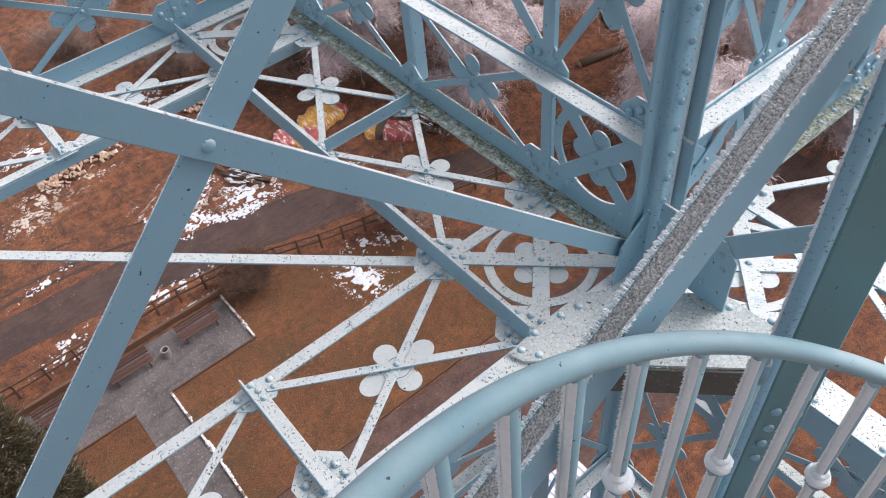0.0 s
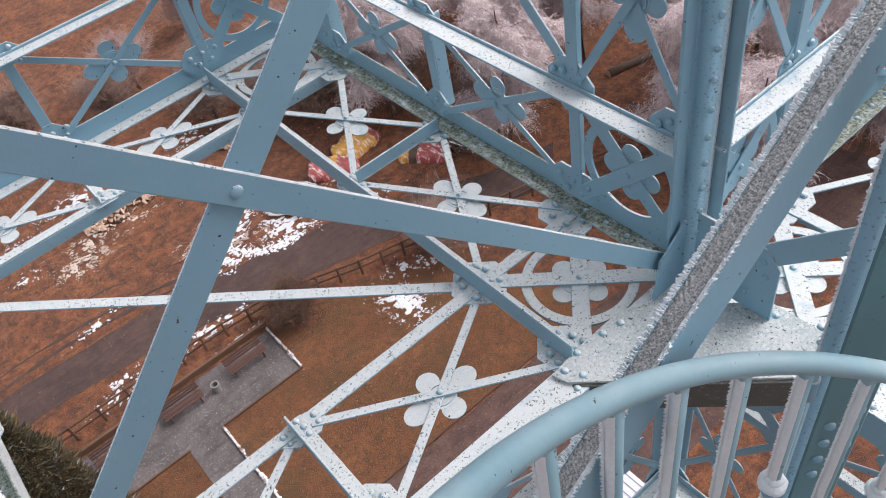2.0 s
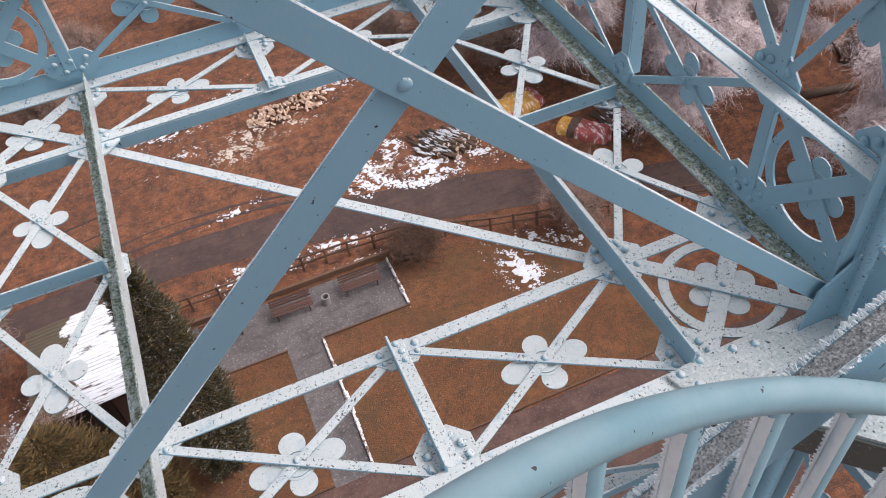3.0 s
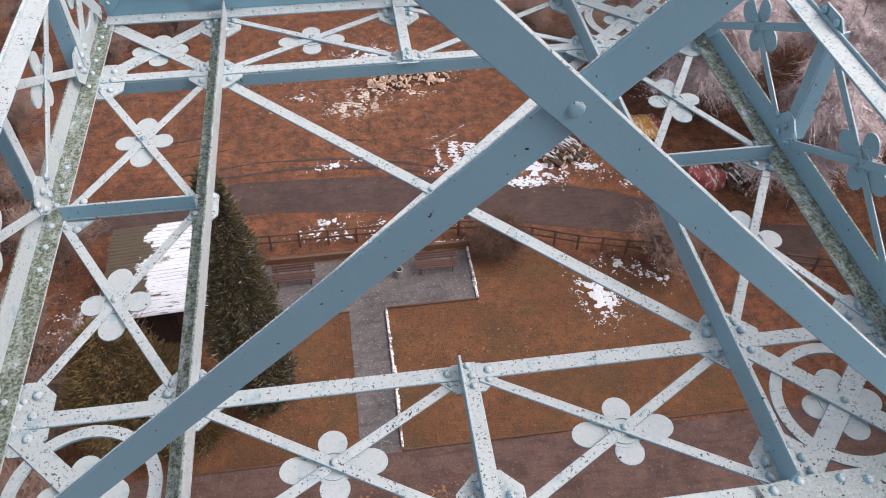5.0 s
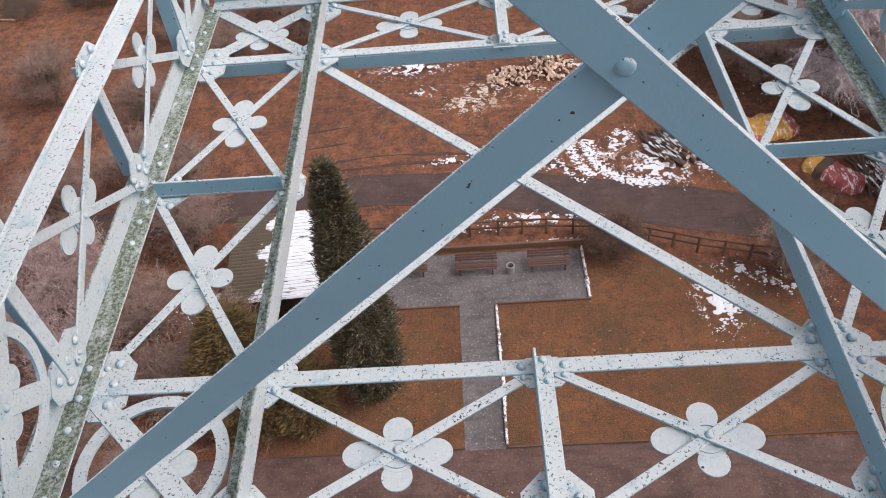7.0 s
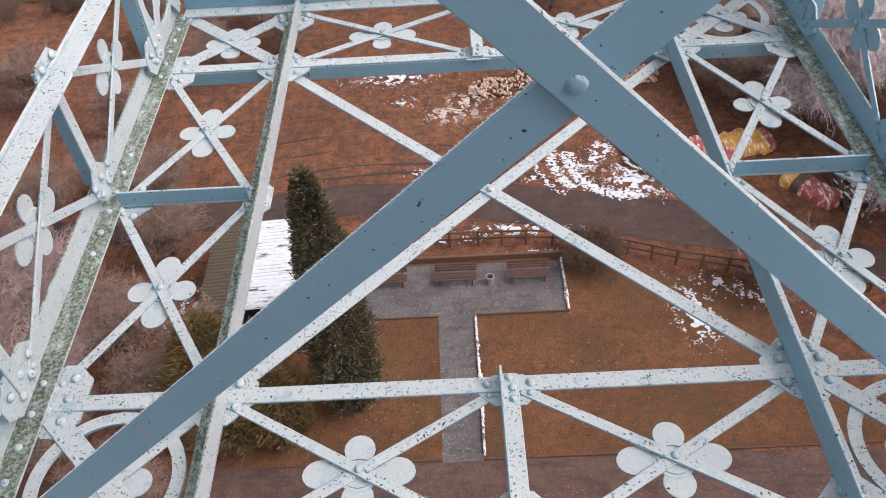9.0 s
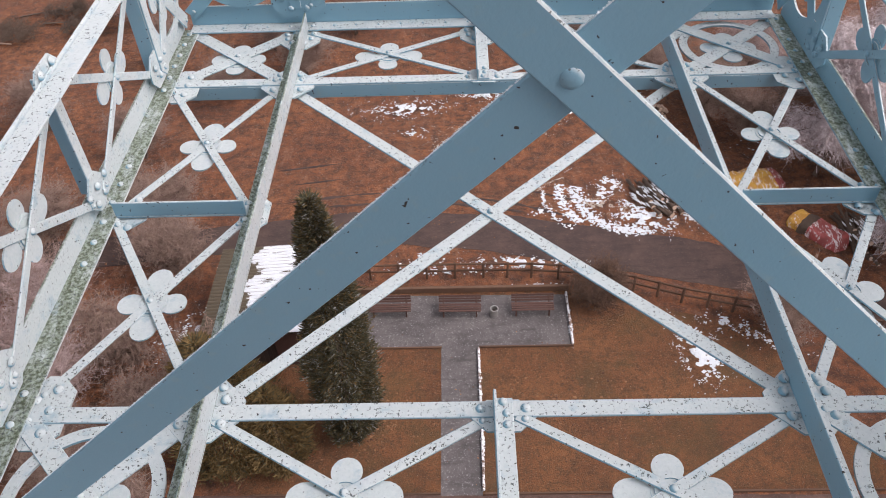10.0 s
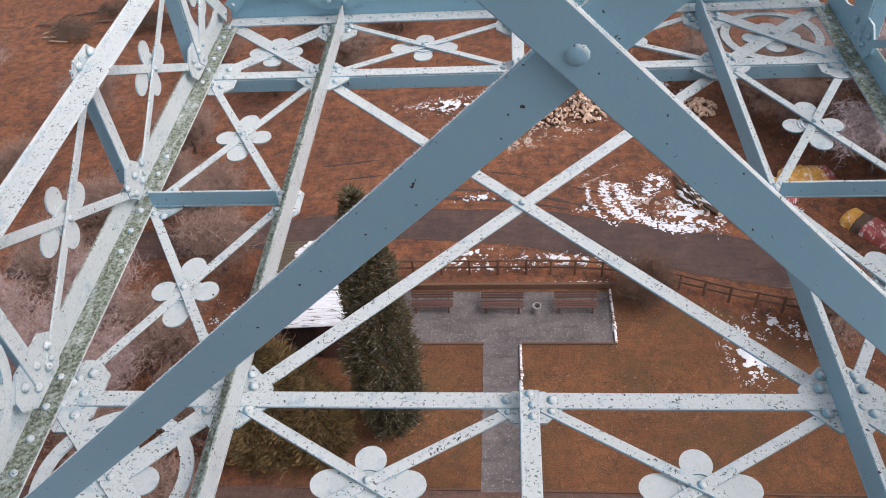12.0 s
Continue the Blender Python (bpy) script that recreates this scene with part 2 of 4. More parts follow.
    # short stringers in the middle, and struts across the strips
    for v0, v1 in ((0.03, A + 0.02), (A + 2 * U - 0.02, S - 0.03)):
        bm = bmesh.new()
        angle(bm, P(mid, v0, 0.0135), P(mid, v1, 0.0135), N, 0.075, 0.06, 1)
        part("short_stringer", bm, PAINT, tower)
    for u0, u1 in ((0.05, A - 0.03), (A + 2 * U + 0.03, S - 0.05)):
        bm = bmesh.new()
        angle(bm, P(u0, mid, -0.0135 if wall else 0.0135), P(u1, mid, -0.0135 if wall else 0.0135), -N if wall else N, 0.07, 0.085, 1 if wall else -1)
        part("strut", bm, PAINT, tower)
    # crosses with clover plates
    g = 0.05
    for u0, u1 in ((A, mid), (mid, A + 2 * U)):
        for v0, v1 in ((0, A), (A + 2 * U, S)):
            cross(u0 + g, v0 + g, u1 - g, v1 - g, 0.044)
            cross(v0 + g, u0 + g, v1 - g, u1 - g, 0.044)
    if big:
        for k, (p, q) in enumerate((((A, A), (A + 2 * U, A + 2 * U)), ((A, A + 2 * U), (A + 2 * U, A)))):
            bm = bmesh.new()
            m, n = along(P(*p, 0.0), P(*q, 0.0), N)
            flat(bm, P(*p, -0.045 + 0.012 * k), P(*q, -0.045 + 0.012 * k), N, 0.068, 0.011)
            part("long_diagonal", bm, PAINT, tower)
        if rivets:
            rivet(P(mid, mid, -0.027), N, tower)
    # corner bays: a ring behind a broad cross
    for k, (u, v) in enumerate(((A / 2, A / 2), (S - A / 2, A / 2), (A / 2, S - A / 2), (S - A / 2, S - A / 2))):
        if corners[k]:
            bm = bmesh.new()
            ring(bm, basis(u, v, 0, -0.012), 0.27, 0.05, 0.012)
            part("ornamental_ring", bm, PAINT, tower)
        cross(u - A / 2 + 0.02, v - A / 2 + 0.02, u + A / 2 - 0.02, v + A / 2 - 0.02, 0.088)
    # plates at the joints
    rv = 0.06
    for u in rows:
        for v in rows:
            gusset(u, v, 0.31, 0.29, [(-rv - 0.02, 0.04), (rv + 0.02, 0.04), (-rv - 0.02, -0.07), (rv + 0.02, -0.07), (-rv, 0.1), (rv, 0.1)])
    for v in rows:
        e = -1 if v < mid else 1
        gusset(mid, v + 0.045 * e, 0.25, 0.14, [(-0.085, -0.025 * e), (0.085, -0.025 * e)], 0.45)
        if rivets:
            for q in (0.0, 0.05, 0.10):
                rivet(P(mid + (0.012 if q else -0.0), v + q * e, 0.02), N, tower, 0.85)
    for u in rows:
        gusset(u, mid, 0.14, 0.24, [(-0.04, 0.06), (0.04, 0.06), (-0.04, -0.06), (0.04, -0.06)])
    for v in (*rows, mid):
        for u in (0.09, S - 0.09):
            gusset(u, v, 0.2, 0.34 if v != mid else 0.2, [(0.03, 0.1), (0.03, 0), (0.03, -0.1), (-0.04, 0.05), (-0.04, -0.05)])
    for u in (*rows, mid):
        for v in (0.09, S - 0.09):
            w = 1 if v < mid else -1
            gusset(u, v + 0.03 * w, 0.26, 0.26, [(-0.085, -0.04 * w), (-0.03, -0.05 * w), (0.03, -0.05 * w), (0.085, -0.04 * w), (-0.075, 0.02 * w), (0.075, 0.02 * w), (-0.04, 0.075 * w), (0.04, 0.075 * w)], 0.3)
    # the joints on the far and near chords
    if edges:
        for k, (p, q, side) in enumerate((((0, 0), (0, S), 1), ((S, 0), (S, S), -1), ((0, S), (S, S), 1))):
            bm = bmesh.new()
            angle(bm, P(*p, 0.014 + 0.003 * k), P(*q, 0.014 + 0.003 * k), N, 0.11, 0.13, side)
            chord = part("chord", bm, MOSSY if k < 2 else PAINT, tower)
            if rivets:
                for i in range(26):
                    f = (i + 0.5) / 26
                    if k < 2 and (0.24 < f < 0.4 or 0.6 < f < 0.76):
                        continue
                    rivet(P(p[0] + (q[0] - p[0]) * f, p[1] + (q[1] - p[1]) * f, 0.02), N, chord, 0.8)


tower = thing("lattice_tower", "pale blue painted riveted steel lattice tower with rime", "tower")
def fringe(parent, p, q, out, count, size, seed):
    """Rime grown on an edge from p to q: many small crooked spikes towards out."""
    rng = random.Random(seed)
    p, q, out = Vector(p), Vector(q), Vector(out).normalized()
    d = (q - p).normalized()
    side = d.cross(out)
    bm = bmesh.new()
    for i in range(count):
        c = p.lerp(q, (i + rng.random()) / count)
        w, h = size * rng.uniform(0.5, 1.1), size * rng.uniform(0.4, 1.5)
        base = [bm.verts.new(c + d * (w * a) + side * (w * b) - out * (0.3 * size)) for a, b in ((-1, -0.5), (1, -0.5), (0.2, 0.7))]
        tip = bm.verts.new(c + out * h + d * rng.uniform(-w, w) + side * rng.uniform(-w, w) * 0.5)
        for a in range(3):
            bm.faces.new((base[a], base[(a + 1) % 3], tip))
    return part("rime_fringe", bm, FROST, parent, "white spiky rime along an edge")


# front arm: bottom, two sides and the far end
lattice_face(tower, (-W, Y0, 0), (1, 0, 0), (0, 1, 0), corners=(1, 1, 0, 1))
lattice_face(tower, (W, Y0, 0.085), (0, 0, 1), (0, 1, 0), edges=False, wall=True)
lattice_face(tower, (-W, Y0 + S, 0.065), (0, 0, 1), (0, -1, 0), edges=False, wall=True)
lattice_face(tower, (W, Y0 + S, 0.10), (0, 0, 1), (-1, 0, 0), edges=False, wall=True)
# the arm to the east: bottom and the side next to the front arm
lattice_face(tower, (W, Y0, 0.0015), (0, -1, 0), (1, 0, 0))
lattice_face(tower, (W + S, Y0, 0.10), (0, 0, 1), (-1, 0, 0), edges=False, wall=True)

# big crossed bars in the shaft's two faces
for k, (p, q) in enumerate((((-W + 0.02, Y0 + 0.05, 0.02), (W + 0.02, Y0 + 0.05, S - 0.05)), ((W + 0.044, Y0 + 0.034, 0.0), (-W + 0.044, Y0 + 0.034, S)))):
    bm = bmesh.new()
    flat(bm, p, q, (0, -1, 0), 0.102 if k == 0 else 0.092, 0.014)
    bar = part("face_diagonal", bm, PAINT, tower)
    d = (Vector(q) - Vector(p)).normalized()
    up = Vector((0, -1, 0)).cross(d)
    up = up if up.z > 0 else -up
    a, b = Vector(p) + up * (0.051 if k == 0 else 0.046), Vector(q) + up * (0.051 if k == 0 else 0.046)
    fringe(bar, a, b, up, 2600, 0.0034 if k == 0 else 0.0022, 11 + k)
    if k:
        rivet((0.031, Y0 + 0.027, 1.874), (0, -1, 0), bar, 0.95).scale.z = 0.5
    for f in (0.035, 0.055):
        rivet(Vector(p).lerp(Vector(q), f) + Vector((0, -0.008, 0)), (0, -1, 0), bar, 0.9)
for k, (p, q) in enumerate((((W, Y0, 0.03), (W, Y0 - S, S)), ((W + 0.02, Y0 - S, 0.03), (W + 0.02, Y0, S)))):
    bm = bmesh.new()
    flat(bm, p, q, (-1, 0, 0), 0.112, 0.014)
    part("face_diagonal", bm, PAINT, tower)

# shaft legs: a round-backed column with two flanges and their rivets
for x, s in ((-W, -1), (W, 1)):
    bm = bmesh.new()
    bmesh.ops.create_cone(bm, cap_ends=True, segments=20, radius1=0.058, radius2=0.058, depth=S + 24.0, matrix=pose(x + 0.015 * s, Y0 - 0.01, (S - 24.0) / 2))
    for f in bm.faces:
        f.smooth = len(f.verts) == 4
    leg = part("corner_leg", bm, PAINT, tower)
    bm = bmesh.new()
    box(bm, pose(x - s * 0.085, Y0 + 0.02, (S - 24.0) / 2), 0.075, 0.016, S + 24.0, 0.003)
    part("flange", bm, PAINT, leg)
    bm = bmesh.new()
    box(bm, pose(x + s * 0.06, Y0 - 0.08, (S - 24.0) / 2), 0.016, 0.08, S + 24.0, 0.003)
    part("flange", bm, PAINT, leg)
    bm = bmesh.new()
    box(bm, pose(x + s * 0.02, Y0 + 0.08, (S - 24.0) / 2), 0.016, 0.09, S + 24.0, 0.003)
    part("flange", bm, PAINT, leg)
    for i in range(18):
        z = 0.35 + 0.14 * i
        rivet((x - s * 0.02, Y0 - 0.062, z), (-0.35 * s, -0.94, 0), leg, 0.8)
    # foot plates round the leg, their upper corners cut
    bm = bmesh.new()
    outline(bm, [(0.25, 0.0), (0.21, 0.24), (0.05, 0.38), (0.0, 0.38), (0.0, 0.0)], Matrix(((-s, 0, 0, x), (0, 0, 1, Y0 - 0.012), (0, 1, 0, 0.034), (0, 0, 0, 1))), 0.012)
    bmesh.ops.recalc_face_normals(bm, faces=bm.faces)
    part("foot_plate", bm, PAINT, leg)
    bm = bmesh.new()
    outline(bm, [(0.03, 0.0), (0.475, 0.0), (0.475, 0.34), (0.40, 0.42), (0.03, 0.42)], Matrix(((0, 0, 1, x - s * 0.012), (-1, 0, 0, Y0), (0, 1, 0, 0.055), (0, 0, 0, 1))), 0.012)
    bmesh.ops.recalc_face_normals(bm, faces=bm.faces)
    foot = part("foot_plate", bm, PAINT, leg)
    for yy, zz in ((0.33, 0.10), (0.40, 0.34), (0.42, 0.26), (0.30, 0.36), (0.2, 0.12)):
        rivet((x - s * 0.02, Y0 - yy, 0.055 + zz), (-s, 0, 0), foot, 0.8)

for x in (-W, W):
    bm = bmesh.new()
    bmesh.ops.create_cone(bm, cap_ends=True, segments=16, radius1=0.07, radius2=0.07, depth=S + 25.6, matrix=pose(x, Y0 - S, (S + 1.6 - 24.0) / 2))
    part("corner_leg", bm, PAINT, tower)

# floor beams round the shaft and the slanting corner plate
for p, q, side in (((-W, Y0, 0.012), (W, Y0, 0.012), -1), ((W, Y0, 0.007), (W, Y0 - S, 0.007), -1)):
    bm = bmesh.new()
    m, n = along(p, q, (0, 0, 1))
    box(bm, m @ Matrix.Translation((0, -0.04, 0.01)), n, 0.17, 0.014, 0.003)
    box(bm, m @ Matrix.Translation((0, -0.118, -0.085)), n, 0.012, 0.17, 0.003)
    beam = part("floor_beam", bm, PAINT, tower)
    for i in range(24):
        c = m @ Vector((n * ((i + 0.5) / 24 - 0.5), -0.09, 0.016))
        rivet(c, (0, 0, 1), beam, 0.85)
bm = bmesh.new()
outline(bm, [(0.975, -0.69), (1.21, -0.67), (1.47, -0.67), (1.60, -0.77), (1.80, -0.98), (1.95, -1.15), (1.955, -1.40), (1.92, -1.63), (1.85, -1.62), (0.995, -0.765)], pose(0, 0, 0.046), 0.014)
corner = part("corner_plate", bm, GRITTY, tower, "broad rime-covered corner plate")
for x, y in ((1.03, -0.715), (1.14, -0.69), (1.07, -0.79), (1.30, -0.70), (1.40, -0.72), (1.33, -1.03), (1.6, -1.3), (1.90, -1.20), (1.78, -1.48), (1.90, -1.42)):
    rivet((x, y, 0.053), (0, 0, 1), corner, 0.95)
bm = bmesh.new()
m, n = along((1.005, -0.785, -0.06), (1.86, -1.64, -0.06), (0, 0, 1))
box(bm, m, n, 0.014, 0.19, 0.003)
part("slanting_beam", bm, DARK_STEEL, corner, "dark olive beam under the plate")

# the shaft's faces on the storey below
lattice_face(tower, (-W, Y0, -S - 0.1), (1, 0, 0), (0, 0, 1), edges=False, rivets=False)
lattice_face(tower, (W, Y0, -S - 0.1), (0, -1, 0), (0, 0, 1), edges=False, rivets=False)

# an unseen slab added over the shaft, to keep sky light off it
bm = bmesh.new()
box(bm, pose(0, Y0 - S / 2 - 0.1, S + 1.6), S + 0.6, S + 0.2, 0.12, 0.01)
tagged(part("shade_slab", bm, PAINT), "unseen slab added above to shade the shaft", "deck", kind="structure")

# ---- the spiral stair: handrail, balusters, a post and a brace ----
stair = thing("stair_railing", "pale blue tubular spiral stair railing with rime-crusted balusters", "railing", at=(0, 0, 0))
CX, CY, RR = 0.098, -2.831, 1.003


def rail_at(deg, dz=0.0, r=RR):
    w = radians(deg)
    return Vector((CX + r * math.cos(w), CY + r * math.sin(w), 1.8822 + (deg - 67.0) * 0.0114 + dz))


def tube(bm, pts, r, seg=12):
    rings = []
    for i, c in enumerate(pts):
        d = (pts[min(i + 1, len(pts) - 1)] - pts[max(i - 1, 0)]).normalized()
        a = d.cross(Vector((0, 0, 1)) if abs(d.z) < 0.9 else Vector((1, 0, 0))).normalized()
        b = d.cross(a)
        rings.append([bm.verts.new(c + a * (r * math.cos(2 * math.pi * k / seg)) + b * (r * math.sin(2 * math.pi * k / seg))) for k in range(seg)])
    for p, q in zip(rings, rings[1:]):
        for k in range(seg):
            bm.faces.new((p[k], p[(k + 1) % seg], q[(k + 1) % seg], q[k])).smooth = True
    bm.faces.new(rings[0][::-1])
    bm.faces.new(rings[-1])


bm = bmesh.new()
tube(bm, [rail_at(a) for a in range(2, 127, 2)], 0.0205, 18)
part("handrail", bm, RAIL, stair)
bm = bmesh.new()
rows = [[bm.verts.new(rail_at(a, dz, r)) for r, dz in ((RR - 0.012, -1.15), (RR + 0.012, -1.15), (RR + 0.012, -0.85), (RR - 0.012, -0.85))] for a in range(2, 127, 4)]
for p, q in zip(rows, rows[1:]):
    for k in range(4):
        bm.faces.new((p[k], q[k], q[(k + 1) % 4], p[(k + 1) % 4]))
part("string_band", bm, PAINT, stair)


def crust(parent, top, low, r, way, seed):
    """A thick uneven coat of rime on the windward side of a rod."""
    rng = random.Random(seed)
    bm = bmesh.new()
    n, rows = 110, []
    w0 = math.atan2(way[1], way[0])
    for i in range(n + 1):
        c = top.lerp(low, i / n)
        row = []
        for j, a in enumerate((-85, -52, -17, 17, 52, 85)):
            w = w0 + radians(a + (rng.uniform(-6, 6) if j in (0, 5) else 0))
            rr = r + (-0.0006 if j in (0, 5) else 0.0014 + 0.0012 * rng.random())
            row.append(bm.verts.new(c + Vector((rr * math.cos(w), rr * math.sin(w), 0.002 * rng.uniform(-1, 1)))))
        rows.append(row)
    for a, b in zip(rows, rows[1:]):
        for j in range(5):
            bm.faces.new((a[j], a[j + 1], b[j + 1], b[j])).smooth = True
    return part("rime_crust", bm, FROST, parent, "thick white rime on one side")


for i in range(15):
    deg = 3.8 + 7.9 * i
    top, low = rail_at(deg, -0.01), rail_at(deg, -0.9)
    bm = bmesh.new()
    tube(bm, [top, top.lerp(low, 0.5), low], 0.0136, 10)
    rod = part("baluster", bm, RAIL, stair)
    crust(rod, top + Vector((0, 0, -0.02)), low, 0.0136, (-0.80, 0.55), 40 + i)
    fringe(rod, top + Vector((-0.014, 0.010, -0.03)), top + Vector((-0.014, 0.010, -0.85)), (-0.80, 0.55, 0.15), 380, 0.0045, 40 + i)
    if i % 2 == 0:
        c = rail_at(deg, -0.44)
        for dz, r in ((0.022, 0.022), (0, 0.031), (-0.024, 0.024)):
            bm = bmesh.new()
            bmesh.ops.create_uvsphere(bm, u_segments=16, v_segments=10, radius=r, matrix=Matrix.Translation(c + Vector((0, 0, dz))) @ Matrix.Diagonal((1, 1, 0.66, 1)))
            for v in bm.verts:
                v.co += (v.co - c) * 0.16 * noise.noise(v.co * 70)
            for f in bm.faces:
                f.smooth = True
            part("knob", bm, FROST if dz >= 0 else PAINT, rod, "turned knob with a rime cap")
# a thin conduit beside the post, with a screwed joint at its head
foot_, head_ = rail_at(65.0, -2.2, RR + 0.02), rail_at(65.0, -0.03, RR + 0.02)
bm = bmesh.new()
tube(bm, [foot_, head_], 0.011, 10)
conduit = tagged(part("conduit", bm, RAIL), "thin blue-painted steel pipe beside the stair post", "pipe")
bm = bmesh.new()
tube(bm, [head_ + Vector((0, 0, -0.10)), head_ + Vector((0, 0, -0.04))], 0.0155, 12)
part("pipe_joint", bm, PAINT, conduit, "screwed pipe joint")
crust(conduit, head_ + Vector((0, 0, -0.12)), foot_, 0.011, (-0.80, 0.55), 71)

post = thing("stair_post", "dark blue-green painted steel angle post with rime edges", "post", at=(0, 0, 0))
POST = pose(0.808, -1.862, 0, 0, 0, -36.3)
bm = bmesh.new()
box(bm, POST @ Matrix.Translation((0.012, -0.012, -9.35)), 0.135, 0.066, 29.3, 0.012)
shaft_ = part("box_column", bm, POST_PAINT, post)
bm = bmesh.new()
bmesh.ops.create_cone(bm, cap_ends=True, segments=16, radius1=0.021, radius2=0.021, depth=29.3, matrix=POST @ Matrix.Translation((-0.060, -0.024, -9.35)))
for f in bm.faces:
    f.smooth = len(f.verts) == 4
part("edge_bead", bm, PAINT, post, "paler rounded edge with rime")
e = POST @ Vector((-0.081, -0.022, 0))
fringe(shaft_, e + Vector((0, 0, 0.1)), e + Vector((0, 0, 2.7)), (-0.9, 0.42, 0.1), 1100, 0.007, 77)
for z in (1.08, 1.16, 1.24, 1.32, 2.3):
    for xx in (-0.012, 0.045):
        rivet(POST @ Vector((xx, -0.046, z + xx)), POST.to_3x3() @ Vector((0, -1, 0)), shaft_, 0.7)

brace = thing("stair_brace", "sloping steel brace with gritty grey ice on top", "brace", at=(0, 0, 0))
p, q = Vector((-0.518, -1.807, 1.586)), Vector((2.03, -1.70, 3.144))
m, n = along(p, q, (0.0, 0.0, 1.0))
bm = bmesh.new()
box(bm, m @ Matrix.Translation((0, -0.020, -0.040)), n, 0.008, 0.118, 0.002)
box(bm, m @ Matrix.Translation((0, 0.020, -0.006)), n, 0.008, 0.052, 0.002)
box(bm, m @ Matrix.Translation((0, 0, -0.018)), n, 0.032, 0.010)
part("channel", bm, PAINT, brace)
bm = bmesh.new()
rng = random.Random(5)
N_ = 500
cols = [[bm.verts.new(m @ Vector((n * (i / N_ - 0.5), -0.0165 + 0.0055 * j, 0.013 + rng.uniform(-0.001, 0.0015)))) for j in range(7)] for i in range(N_ + 1)]
for a, b in zip(cols, cols[1:]):
    for j in range(6):
        bm.faces.new((a[j], b[j], b[j + 1], a[j + 1]))
part("ice_filling", bm, GRIT, brace, "rough grey gritty ice")
up = m.to_3x3() @ Vector((0, 0, 1))
for k, yy in enumerate((-0.020, 0.020)):
    a, b = m @ Vector((-n / 2, yy, 0.019)), m @ Vector((n / 2, yy, 0.019))
    fringe(brace, a, b, up + m.to_3x3() @ Vector((0, 0.5 if k else -0.2, 0)), 1900, 0.0075, 90 + k)

# ---- ground ----
G = -24.0


def earth_mat():
    k = Mat("winter_grass_and_earth", 0.95)
    big = k.noise(0.22, 5, 0.6)
    c = k.mix(k.step(big, 0.35, 0.65), (0.228, 0.074, 0.030), (0.350, 0.126, 0.048))
    c = k.mix(k.step(k.noise(1.7, 6, 0.75), 0.42, 0.62), c, (0.095, 0.038, 0.024))
    c = k.mix(k.times(k.step(k.noise(1.1, 5, 0.7, (1.6, 0.7, 1)), 0.55, 0.68), 0.6), c, (0.34, 0.155, 0.085))
    c = k.mix(k.times(k.step(k.noise(9, 4, 0.7), 0.55, 0.75), 0.55), c, (0.30, 0.155, 0.075))
    c = k.mix(k.times(k.step(k.noise(22, 3, 0.7), 0.62, 0.7), 0.6), c, (0.42, 0.27, 0.17))
    c = k.mix(k.times(k.step(k.noise(0.8, 4, 0.6, (1, 5, 1)), 0.52, 0.7), 0.45), c, (0.075, 0.038, 0.026))
    c = k.mix(k.times(k.step(k.noise(4.5, 6, 0.8), 0.50, 0.66), 0.8), c, (0.065, 0.032, 0.020))
    c = k.mix(k.times(k.step(k.noise(10.5, 4, 0.8), 0.60, 0.69), 0.6), c, (0.40, 0.235, 0.15))
    c = k.mix(k.times(k.step(k.noise(2.6, 5, 0.75), 0.60, 0.72), 0.35), c, (0.36, 0.22, 0.17))
    c = k.mix(k.times(k.step(k.noise(16, 5, 0.85), 0.52, 0.60), 0.6), c, (0.062, 0.028, 0.017))
    c = k.mix(k.times(k.step(k.noise(0.55, 6, 0.8, (0.35, 2.4, 1)), 0.55, 0.66), 0.6), c, (0.075, 0.034, 0.024))
    c = k.mix(k.times(k.step(k.noise(13, 5, 0.85), 0.58, 0.64), 0.55), c, (0.42, 0.235, 0.14))
    c = k.mix(k.step(k.noise(30, 3, 0.7), 0.66, 0.70), c, (0.62, 0.52, 0.46))
    return k.colour(c).bump(k.noise(14, 5, 0.7), 1.0, 0.14).m


def lawn_mat():
    k = Mat("faded_lawn", 0.95)
    c = k.mix(k.step(k.noise(0.5, 5, 0.6), 0.35, 0.65), (0.158, 0.058, 0.022), (0.238, 0.094, 0.034))
    c = k.mix(k.times(k.step(k.noise(2.2, 6, 0.75), 0.46, 0.62), 0.7), c, (0.085, 0.042, 0.020))
    c = k.mix(k.times(k.step(k.noise(7, 3, 0.7), 0.55, 0.7), 0.4), c, (0.24, 0.11, 0.045))
    c = k.mix(k.times(k.step(k.noise(20, 3, 0.7), 0.60, 0.68), 0.6), c, (0.38, 0.23, 0.13))
    c = k.mix(k.times(k.step(k.noise(5.5, 6, 0.8), 0.50, 0.66), 0.75), c, (0.060, 0.034, 0.018))
    c = k.mix(k.times(k.step(k.noise(9.5, 4, 0.8), 0.60, 0.68), 0.65), c, (0.40, 0.225, 0.11))
    c = k.mix(k.times(k.step(k.noise(17, 5, 0.85), 0.52, 0.60), 0.65), c, (0.052, 0.026, 0.013))
    c = k.mix(k.times(k.step(k.noise(0.35, 4, 0.6), 0.52, 0.62), 0.35), c, (0.085, 0.060, 0.022))
    c = k.mix(k.step(k.noise(27, 3, 0.7), 0.67, 0.70), c, (0.46, 0.36, 0.27))
    return k.colour(c).bump(k.noise(18, 4, 0.7), 1.0, 0.10).m


